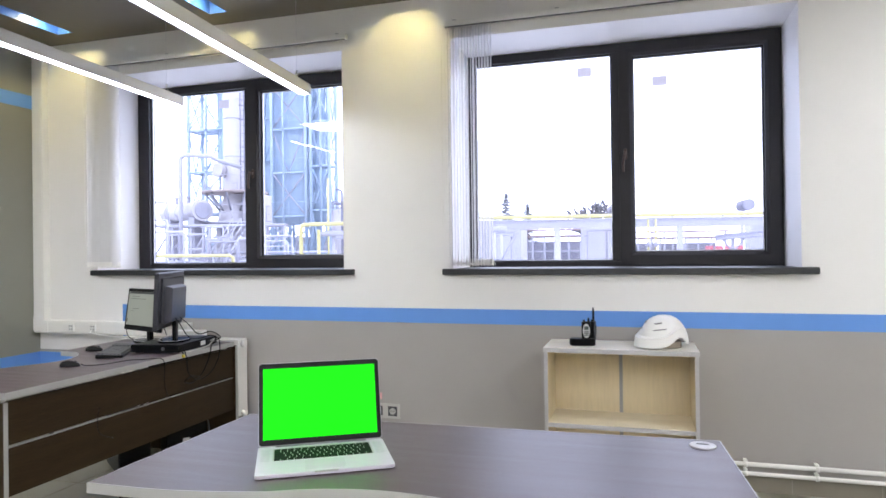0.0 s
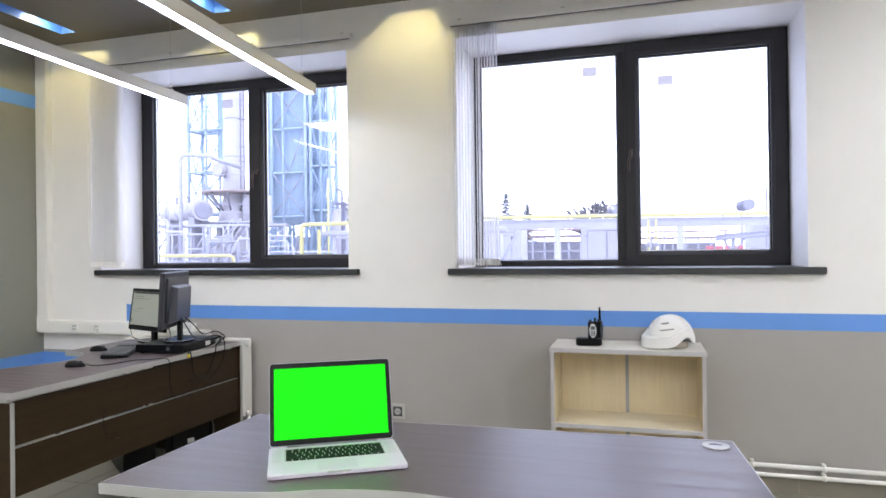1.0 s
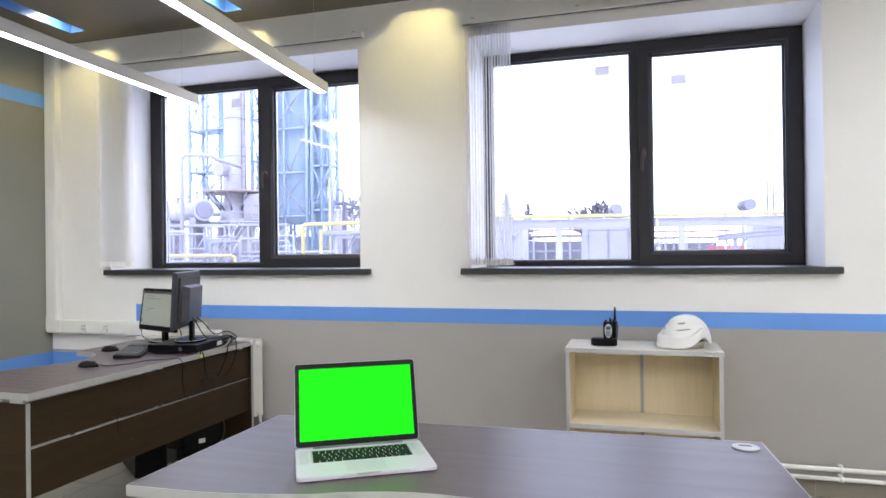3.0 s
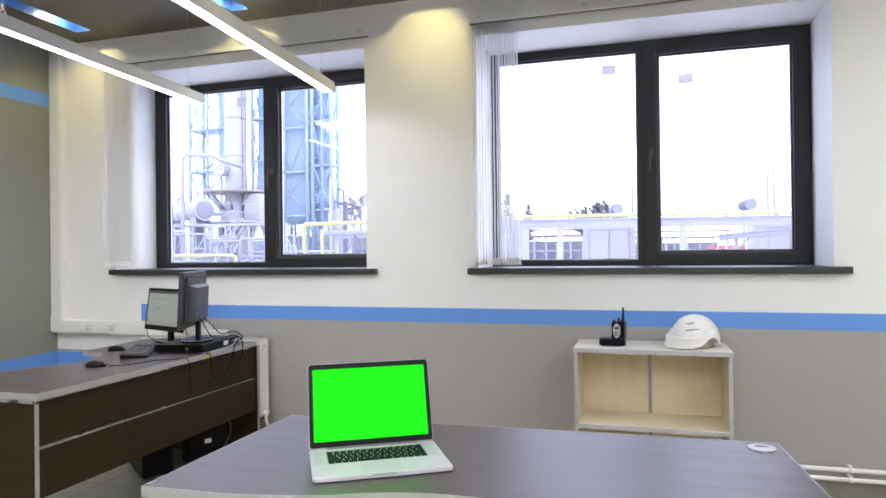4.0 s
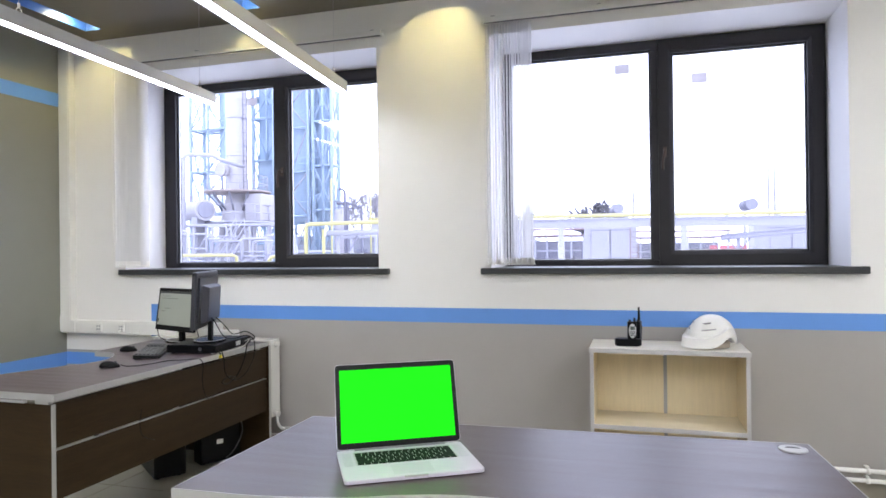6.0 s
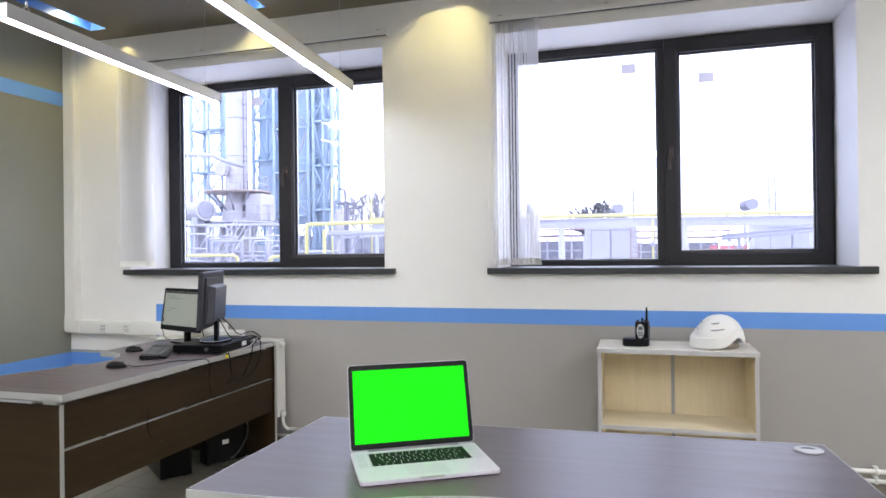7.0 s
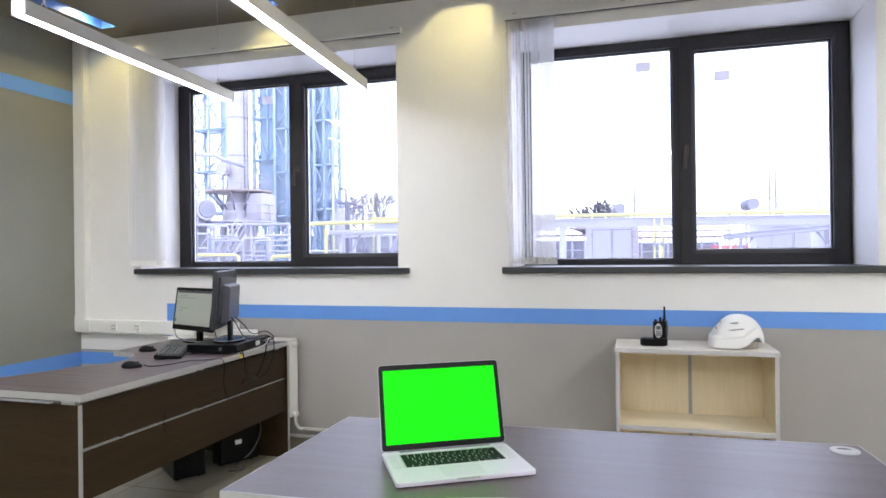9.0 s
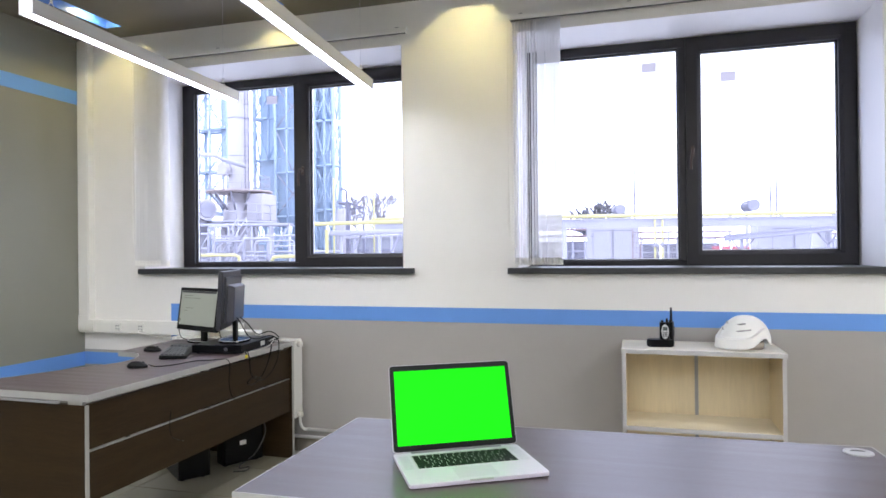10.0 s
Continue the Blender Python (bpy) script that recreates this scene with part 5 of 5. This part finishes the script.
pipe_run([(-13.35, 24.2, G), (-13.35, 24.2, 2.35), (-13.3, 24.2, 2.47), (-13.15, 24.22, 2.51), (-6.0, 24.6, 2.55)], 0.085, M_YELLOW, "bent yellow gas pipe", [])
pipe_run([(-12.75, 24.6, G), (-12.75, 24.6, 2.3)], 0.075, M_YELLOW, "upright yellow gas pipe")
pipe_run([(-16.5, 26.5, G), (-16.5, 26.5, 1.0), (-16.4, 26.5, 1.13), (-16.2, 26.5, 1.17), (-14.6, 26.9, 1.17)], 0.085, M_YELLOW, "low bent yellow gas pipe", [(-14.8, 26.85, 1.17)])
pipe_run([(-17.0, 34.0, G), (-17.0, 34.0, 5.6)], 0.06, M_YELLOW, "upright thin yellow vent pipe")
pipe_run([(-11.2, 26.0, G), (-11.2, 26.0, 5.0)], 0.035, M_YELLOW, "upright thin yellow vent pipe")

# low walkway with rails and stairs under the column
WA = thing("walkway", pose(0, 0, 0), "pale galvanised walkway with railings and stairs", "walkway")
A, B = Vector((-29.6, 34.6, 3.15)), Vector((-21.6, 37.0, 3.15))
bm = bmesh.new()
beam(bm, A, B, 0.16)
beam(bm, A + Vector((-0.4, 1.2, 0)), B + Vector((-0.4, 1.2, 0)), 0.16)
part("beam", bm, M_STEEL_O, WA)
bm = bmesh.new()
prism(bm, [(A.x, A.y), (B.x, B.y), (B.x - 0.4, B.y + 1.2), (A.x - 0.4, A.y + 1.2)], 3.2, 3.26)
part("deck", bm, M_STEEL_O, WA)
for k in range(8):
    p = A.lerp(B, k / 7)
    bm = bmesh.new()
    beam(bm, (p.x, p.y, G), (p.x, p.y, 3.15), 0.13)
    part("post", bm, M_STEEL_O, WA)
    if k < 7:
        q = A.lerp(B, (k + 1) / 7)
        bm = bmesh.new()
        beam(bm, (p.x, p.y, 1.2 + 0.5 * (k % 2)), (q.x, q.y, 3.1 - 0.4 * (k % 2)), 0.08)
        part("brace", bm, M_STEEL_O, WA)
for (s0, s1) in (((-24.6, 32.2, G), (-22.6, 32.9, 2.4)), ((-23.9, 32.0, G), (-21.9, 32.7, 2.4))):
    bm = bmesh.new()
    a, b = Vector(s0), Vector(s1)
    up_ = Vector((0, 0, 1))
    beam(bm, a, b, 0.12)
    rod(bm, a + up_, b + up_, 0.035, 6)
    rod(bm, a + up_ * 0.5, b + up_ * 0.5, 0.03, 6)
    for k in range(5):
        p = a.lerp(b, k / 4)
        rod(bm, p, p + up_, 0.03, 6)
    part("stair_rail", bm, M_STEEL_O, WA)
bm = bmesh.new()
for k in range(12):
    p = Vector((-24.6, 32.2, G)).lerp(Vector((-22.6, 32.9, 2.4)), (k + 0.5) / 12)
    box(bm, p.x - 0.05, p.x + 0.75, p.y - 0.25, p.y + 0.05, p.z, p.z + 0.03)
part("treads", bm, M_STEEL_O, WA)
for k in range(3):
    y = 31.2 + 0.9 * k
    x0 = -28.5 + 2.0 * k
    pipe_run([(x0, y, 0.9 + 0.25 * k), (x0 + 7.5, y + 2.0, 0.9 + 0.25 * k), (x0 + 7.7, y + 2.1, G)], 0.07, M_STEEL_O, "pale pipe on low supports", [(x0 + 0.5, y + 0.13, 0.9 + 0.25 * k), (x0 + 3.5, y + 0.93, 0.9 + 0.25 * k)])

# pipe rack with the long yellow pipe
RK = thing("pipe_rack", pose(0, 0, 0), "long pale steel pipe rack carrying a yellow pipe", "pipe rack")
RA, RB_ = Vector((-15.0, 35.05, 2.68)), Vector((22.0, 42.15, 2.68))
dirn = (RB_ - RA).normalized()
bm = bmesh.new()
nrm = Vector((-dirn.y, dirn.x, 0)) * 0.09
for (z0, z1, wd) in ((2.54, 2.58, 1.0), (2.58, 2.94, 0.25), (2.94, 2.98, 1.0)):
    prism(bm, [tuple((RA - nrm * wd).xy), tuple((RB_ - nrm * wd).xy), tuple((RB_ + nrm * wd).xy), tuple((RA + nrm * wd).xy)], z0, z1)
part("girder", bm, M_STEEL_O, RK)
for k in range(6):
    p = RA.lerp(RB_, (k + 0.62) / 5.6)
    part("post", bx(p.x - 0.17, p.x + 0.17, p.y - 0.14, p.y + 0.14, G, 2.54), M_STEEL_O, RK)
bm = bmesh.new()
tube(bm, [RA + Vector((0, -0.3, 0.52)), RB_ + Vector((0, -0.3, 0.52))], 0.105, 14)
yp = part("gas_pipe", bm, M_YELLOW, RK, "long yellow gas pipe")
for k in range(14):
    p = RA.lerp(RB_, (k + 0.4) / 14)
    part("pipe_shoe", bx(p.x - 0.08, p.x + 0.08, p.y - 0.38, p.y - 0.1, 2.98, 3.11), M_STEEL_O, yp)
bm = bmesh.new()
tube(bm, [RA + Vector((0, 0.35, 0.35)), RB_ + Vector((0, 0.35, 0.35))], 0.06, 10)
part("pipe", bm, M_STEEL_O, RK)
# second, nearer rack end by the first window
R2 = thing("pipe_rack", pose(0, 0, 0), "short pale steel pipe rack with slim braces", "pipe rack")
bm = bmesh.new()
beam(bm, (-12.9, 25.2, 2.15), (-5.0, 25.7, 2.2), 0.22)
beam(bm, (-12.9, 26.6, 2.0), (-5.0, 27.1, 2.0), 0.12)
part("girder", bm, M_STEEL_O, R2)
for k in range(5):
    x = -12.4 + 1.75 * k
    bm = bmesh.new()
    beam(bm, (x, 25.25, G), (x, 25.25, 2.05), 0.11)
    beam(bm, (x, 26.65, G), (x, 26.65, 2.0), 0.11)
    part("post", bm, M_STEEL_O, R2)
    bm = bmesh.new()
    beam(bm, (x, 25.25, 0.4), (x + 0.9, 25.3, 2.05), 0.07)
    part("brace", bm, M_STEEL_D, R2)


def container(x, y, w, label):
    root = thing("equipment_container", pose(x, y, G), label, "container", "equipment containers")
    part("body", bx(-w / 2, w / 2, 0, 2.4, 0.2, 3.78), M_CONT, root)
    part("roof", bx(-w / 2 - 0.08, w / 2 + 0.08, -0.08, 2.48, 3.78, 3.86), M_STEEL_O, root)
    part("skid", bx(-w / 2 + 0.1, w / 2 - 0.1, 0.1, 2.3, 0, 0.2), M_STEEL_D, root)
    for s in (-1, 1):
        x0, x1 = sorted((s * 0.02, s * 1.18))
        dr = part("door", bx(x0, x1, -0.03, 0.0, 0.4, 3.5), M_CONT, root)
        for a, b, c, e in ((x0, x1, 3.46, 3.5), (x0, x0 + 0.03, 0.4, 3.46), (x1 - 0.03, x1, 0.4, 3.46)):
            part("seam", bx(a, b, -0.036, -0.029, c, e), M_LINE, dr)
        for k in range(5):
            part("vent_slat", bx(s * 0.6 - 0.28, s * 0.6 + 0.28, -0.05, -0.03, 2.70 + 0.09 * k if s < 0 else 0.9 + 0.09 * k, 2.74 + 0.09 * k if s < 0 else 0.94 + 0.09 * k), M_STEEL_O, dr)
        part("sign", bx(s * 0.2 - 0.13, s * 0.2 + 0.13, -0.042, -0.03, 1.62, 1.76), M_LINE, dr)
        part("hinge", bx(s * 1.20 - 0.10, s * 1.20 + 0.10, -0.06, -0.03, 3.14, 3.20), M_LINE, dr)


container(-1.75, 40.9, 3.1, "white equipment container with double doors")
container(8.55, 42.6, 4.0, "white equipment container with double doors behind a beam")
container(-9.0, 42.0, 3.6, "white equipment container behind the pipe rack")

SHED_C = 0
for x, y, w, h, lab in ((-6.9, 55.0, 5.0, 3.05, "low dark shed with a reddish roof"), (4.1, 58.5, 4.4, 2.8, "low dark shed behind the pipe rack"), (-0.2, 57.5, 3.4, 2.8, "low dark shed with pale posts"), (16.0, 58, 7, 3.0, "long low dark shed")):
    root = thing("shed", pose(x, y, G), lab, "shed", "low sheds")
    part("wall", bx(-w / 2, w / 2, 0, 4, 0, h), M_SHED, root)
    part("roof", bx(-w / 2 - 0.3, w / 2 + 0.3, -0.4, 4.3, h + 0.4, h + 0.52), M_SHEDROOF, root)
    bm = bmesh.new()
    rod(bm, (-w / 2 - 1, -0.7, h + 0.95), (w / 2 + 1, -0.7, h + 0.95), 0.07, 8)
    part("roof_pipe", bm, M_SHEDROOF, root)
    for k in range(int(w) + 1):
        part("post", bx(-w / 2 + k - 0.07, -w / 2 + k + 0.07, -0.5, -0.36, 0, h + 0.4), M_STEEL_O, root)
    part("beam", bx(-w / 2, w / 2, -0.5, -0.36, h * 0.72, h * 0.72 + 0.1), M_STEEL_O, root)
    part("roof_post", bx(w / 2 + 0.6, w / 2 + 0.75, -0.8, -0.6, 0, h + 0.95), M_STEEL_O, root)
    part("roof_post", bx(-w / 2 - 0.75, -w / 2 - 0.6, -0.8, -0.6, 0, h + 0.95), M_STEEL_O, root)

for x, y, z, r in ((-1.45, 49.5, 4.30, 0.36), (7.60, 50.06, 4.38, 0.40), (-15.3, 52.0, 4.2, 0.55)):
    root = thing("exhaust_drum", pose(x, y, G), "grey horizontal exhaust drum on a post", "exhaust drum", "exhaust drums")
    bm = bmesh.new()
    rod(bm, (0, 0, z - G), (-0.35, 1.2, z - G - 0.04), r, 26)
    part("drum", bm, M_DRUM, root)
    bm = bmesh.new()
    rod(bm, (0.02, -0.05, z - G), (0, 0.04, z - G), r * 1.03, 26)
    part("rim", bm, M_STEEL_D, root)
    part("post", bx(-0.5, -0.3, 0.5, 0.7, 0, z - G - r * 0.9), M_STEEL_O, root)

for x, y, z, r in ((-0.46, 57.2, 9.25, 0.085), (10.5, 60.4, 9.55, 0.078), (11.0, 60.6, 9.8, 0.078)):
    root = thing("mast", pose(x, y, G), "slender pale lightning mast", "mast", "lightning masts")
    bm = bmesh.new()
    rod(bm, (0, 0, 0), (0, 0, (z - G) * 0.6), r * 1.5, 8, r * 1.2)
    part("lower_pole", bm, M_STEEL_D, root)
    bm = bmesh.new()
    rod(bm, (0, 0, (z - G) * 0.6), (0, 0, z - G), r, 8, r * 0.6)
    part("upper_pole", bm, M_STEEL_D, root)

for k in range(4):
    root = thing("barrier", pose(3.85 + 0.52 * k, 38.7 + 0.12 * k, G), "red painted steel barrier board on legs", "barrier", "red barriers")
    part("board", bx(-0.20, 0.20, -0.03, 0.03, 2.14, 2.46), M_RED, root)
    for s in (-0.15, 0.12):
        part("leg", bx(s, s + 0.04, -0.02, 0.02, 0, 2.14), M_STEEL_O, root)

# sloping tray on brackets
TY = thing("cable_tray", pose(0, 0, 0), "grey sloping cable tray on a bracketed post", "cable tray")
bm = bmesh.new()
a, b = Vector((3.25, 30.1, 1.68)), Vector((8.2, 29.6, 2.10))
for dz in (0.0, 0.17):
    beam(bm, a + Vector((0, 0, dz)), b + Vector((0, 0, dz)), 0.10)
part("tray_rail", bm, M_STEEL_D, TY)
bm = bmesh.new()
v = box(bm, a.x, b.x, -0.01, 0.01, -0.02, 0.20)
for q in v:
    f_ = (q.co.x - a.x) / (b.x - a.x)
    q.co.z += a.z + (b.z - a.z) * f_
    q.co.y += a.y + (b.y - a.y) * f_ - 0.03
part("tray_side", bm, M_STEEL_D, TY)
bm = bmesh.new()
prism(bm, [(a.x, a.y), (b.x, b.y), (b.x, b.y + 0.5), (a.x, a.y + 0.5)], 0, 0.02)
for v in bm.verts:
    v.co.z += 1.68 + (v.co.x - a.x) / (b.x - a.x) * 0.42
part("tray_bed", bm, M_STEEL_O, TY)
for x, z in ((3.95, 1.70), (7.2, 1.98)):
    part("post", bx(x - 0.07, x + 0.07, 30.1, 30.24, G, z), M_STEEL_D, TY)
    bm = bmesh.new()
    beam(bm, (x, 30.1, z - 0.55), (x - 0.4, 30.1, z - 0.02), 0.07)
    beam(bm, (x, 30.1, z - 0.55), (x + 0.45, 30.1, z + 0.02), 0.07)
    part("bracket", bm, M_STEEL_D, TY)


# trees
def bare_tree(x, y, h, spread, label, seed, twig=0.011, deep=7, material=None):
    rng = random.Random(seed)
    root = thing("tree", pose(x, y, G), label, "tree", "bare trees")
    bm = bmesh.new()
    bt = bmesh.new()

    def grow(p, d, ln, r, depth):
        q = p + d * ln
        side = d.orthogonal().normalized() * rng.uniform(-0.09, 0.09) * ln
        m = p.lerp(q, 0.5) + side
        sides = 5 if depth < 3 else 3
        rod(bt, p, m, r, sides, max(twig, r * 0.85))
        rod(bt, m, q, max(twig, r * 0.85), sides, max(twig, r * 0.68))
        if depth >= deep:
            return
        for k in range(3 if depth < 2 or rng.random() < 0.25 else 2):
            a = Vector((rng.uniform(-1, 1), rng.uniform(-1, 1), rng.uniform(-0.45, 0.75)))
            nd = (d + a * spread).normalized()
            grow(p.lerp(q, rng.uniform(0.5, 1.0)), nd, ln * rng.uniform(0.70, 0.92), max(twig, r * 0.62), depth + 1)

    fork = Vector((0, 0, h * 0.42))
    rod(bm, (0, 0, 0), fork, h * 0.018, 8, h * 0.011)
    part("trunk", bm, material or M_BARK, root)
    for k in range(5):
        a = 2 * math.pi * (k + rng.random() * 0.6) / 5
        grow(fork - Vector((0, 0, h * 0.045 * k)), Vector((0.75 * math.cos(a), 0.75 * math.sin(a), 1)).normalized(), h * 0.16, h * 0.0052, 1)
    part("crown", bt, material or M_BARK, root, "bare twiggy crown")


def conifer(x, y, h, label, seed):
    """Sparse spruce: a straight trunk with drooping boughs of needle sprays."""
    rng = random.Random(seed)
    root = thing("tree", pose(x, y, G), label, "tree", "sparse conifers")
    bm = bmesh.new()
    rod(bm, (0, 0, 0), (0, 0, h), h * 0.016, 7, 0.01)
    part("trunk", bm, M_BARK, root)
    bt = bmesh.new()
    for k in range(70):
        z = h * (0.42 + 0.57 * k / 70)
        ln = (h - z) * 0.42 * rng.uniform(0.5, 1.15) + 0.12
        a = k * 2.4 + rng.uniform(-0.4, 0.4)
        o = Vector((0, 0, z))
        e = o + Vector((math.cos(a) * ln, math.sin(a) * ln, rng.uniform(-0.25, 0.12) * ln))
        rod(bt, o, e, 0.10, 3, 0.05)
        for i in range(7):
            p = o.lerp(e, 0.25 + 0.75 * i / 6)
            w = 0.20 * rng.uniform(0.5, 1.2)
            rod(bt, p, p + Vector((rng.uniform(-w, w), rng.uniform(-w, w), rng.uniform(-w, w * 0.5))), 0.085, 3, 0.04)
    part("crown", bt, M_NEEDLE, root, "thin grey-green boughs")


M_NEEDLE = mat("grey_green_needles", (0.13, 0.14, 0.16), 0.9, var=0.2, scale=2)
M_TWIG = mat("dark_grey_bark", (0.12, 0.12, 0.14), 0.9, var=0.2, scale=3)
bare_tree(-23.6, 55.0, 9.2, 0.50, "bare leafless tree with fine spreading twigs", 3, twig=0.025, deep=7)
bare_tree(-19.3, 70, 7.0, 0.7, "bare leafless tree behind the yard", 5, twig=0.025, deep=6)
conifer(-15.6, 80.0, 9.6, "sparse dark conifer behind the yard", 21)
conifer(-13.4, 83.0, 8.4, "small sparse conifer behind the yard", 22)
bare_tree(-18.4, 88.0, 8.6, 0.6, "small pale leafless tree behind the yard", 24, twig=0.03, deep=6)
bare_tree(-5.4, 80.0, 9.7, 0.55, "dense dark leafless tree behind the rack", 8, twig=0.12, deep=5, material=M_TWIG)
bare_tree(-3.6, 82.0, 8.8, 0.55, "small leafless tree behind the rack", 9, twig=0.11, deep=5, material=M_TWIG)

# far small plant blocks at the side
ST2 = thing("storage_tank", pose(-20.7, 43.0, G), "slim white upright storage tank beyond the pipes", "tank")
bm = bmesh.new()
lathe(bm, [(0.50, 0), (0.50, 5.2), (0.42, 5.4), (0.1, 5.5)], 28)
part("shell", bm, M_COLUMN, ST2)
bm = bmesh.new()
for zz in (5.6, 6.0):
    tube(bm, [(0.5 * math.cos(a), 0.5 * math.sin(a), zz) for a in (2 * math.pi * k / 20 for k in range(21))], 0.025, 5)
for k in range(6):
    a = 2 * math.pi * k / 6
    rod(bm, (0.5 * math.cos(a), 0.5 * math.sin(a), 5.1), (0.5 * math.cos(a), 0.5 * math.sin(a), 6.0), 0.025, 5)
part("railing", bm, M_STEEL_D, ST2)
FR = thing("support_frame", pose(-18.6, 40.0, G), "dark steel frame carrying pipes beside the tank", "steel frame")
bm = bmesh.new()
beam(bm, (-0.2, 0, 0), (-0.2, 0, 5.7), 0.16)
beam(bm, (0.85, 0, 0), (0.85, 0, 5.3), 0.13)
beam(bm, (-0.95, 0, 5.62), (-0.2, 0, 5.62), 0.14)
beam(bm, (-0.2, 0, 5.62), (0.85, 0, 5.3), 0.12)
beam(bm, (-0.2, 0, 5.25), (0.85, 0, 5.27), 0.09)
part("frame", bm, M_DRUM, FR)
bm = bmesh.new()
tube(bm, [(-0.75, -0.1, 6.55), (-0.65, -0.1, 6.6), (-0.40, -0.1, 6.5), (-0.33, -0.1, 6.4), (-0.33, -0.1, 0)], 0.075, 8)
part("pipe", bm, M_DRUM, FR)
WH = thing("warehouse", pose(-24.5, 52.0, G), "pale long warehouse wall behind the plant", "warehouse")
part("wall", bx(-16, 9, 0, 8, 0, 3.6), M_CONT, WH)
part("roof", bx(-16.3, 9.3, -0.3, 8.3, 3.6, 3.8), M_STEEL_O, WH)
for k in range(12):
    part("window", bx(-15 + 2 * k, -14 + 2 * k, -0.04, 0, 1.6, 2.6), M_STEEL_D, WH)

# thin branch pipes with valves between the column and the building
rng = random.Random(12)
for k in range(16):
    x = -30.5 + 0.75 * k + rng.uniform(-0.2, 0.2)
    y = 29.6 + rng.uniform(0, 3.0) + 0.05 * k
    z = rng.uniform(1.5, 3.3)
    ln = rng.uniform(0.9, 2.6)
    low = rng.uniform(0.9, 1.4)
    pr_ = pipe_run([(x, y, G), (x, y, z - 0.12), (x + 0.04, y, z - 0.04), (x + 0.12, y, z), (x + ln - 0.12, y + 0.2, z), (x + ln - 0.04, y + 0.2, z - 0.04), (x + ln, y + 0.2, z - 0.12), (x + ln, y + 0.2, G)],
                   rng.choice((0.04, 0.05, 0.065)), rng.choice((M_STEEL_O, M_STEEL_O, M_STEEL_D)), "thin bent branch pipe with a small valve")
    bm = bmesh.new()
    rod(bm, (x, y - 0.02, low), (x, y - 0.30, low), 0.025, 6)
    tube(bm, [(x + 0.13 * math.cos(a), y - 0.30, low + 0.13 * math.sin(a)) for a in (2 * math.pi * j / 14 for j in range(15))], 0.018, 5)
    rod(bm, (x, y, low - 0.12), (x, y, low + 0.12), 0.11, 10)
    part("valve", bm, M_STEEL_D, pr_)
for x, y, h in ((0.62, 37.5, 2.95), (1.02, 37.6, 2.95)):
    pr_ = pipe_run([(x, y, G), (x, y, h)], 0.06, M_YELLOW, "upright yellow gas riser at the pipe rack")
    bm = bmesh.new()
    rod(bm, (x, y, 1.45), (x, y, 1.70), 0.13, 10)
    rod(bm, (x - 0.2, y - 0.1, 1.58), (x + 0.2, y - 0.1, 1.58), 0.03, 6)
    part("valve", bm, M_STEEL_D, pr_)
LP = thing("ladder", pose(-0.35, 39.6, G), "weathered reddish steel ladder by the container", "ladder")
for sx in (-0.22, 0.22):
    part("stile", bx(sx - 0.03, sx + 0.03, -0.03, 0.03, 0, 3.7), M_SHEDROOF, LP)
for k in range(11):
    part("rung", bx(-0.19, 0.19, -0.015, 0.015, 0.3 + 0.3 * k, 0.335 + 0.3 * k), M_SHEDROOF, LP)


# ---- floor tiles ----
TS = 0.45
tile_meshes = {}


def tile_mesh(w, d):
    """Tiles of one size share a mesh; border tiles are cut to fit."""
    key = (round(w, 3), round(d, 3))
    if key not in tile_meshes:
        tb = bmesh.new()
        box(tb, -w / 2 + 0.002, w / 2 - 0.002, -d / 2 + 0.002, d / 2 - 0.002, -0.003, 0.0)
        bevel(tb, 0.0012, 1)
        tile_meshes[key] = mesh_of("tile", tb, M_FLOOR)
    return tile_meshes[key]


def cuts(a, b, first):
    out = [a, a + first]
    while out[-1] + TS < b:
        out.append(out[-1] + TS)
    return out + [b]


tx, ty = cuts(LEFT_X, RIGHT_X, 0.325), cuts(BACK_Y, WALL_Y - 0.012, 0.25)
for xa, xb in zip(tx, tx[1:]):
    for ya, yb in zip(ty, ty[1:]):
        o = new("tile", tile_mesh(xb - xa, yb - ya))
        o.parent = floor
        o.matrix_basis = pose((xa + xb) / 2, (ya + yb) / 2, 0)
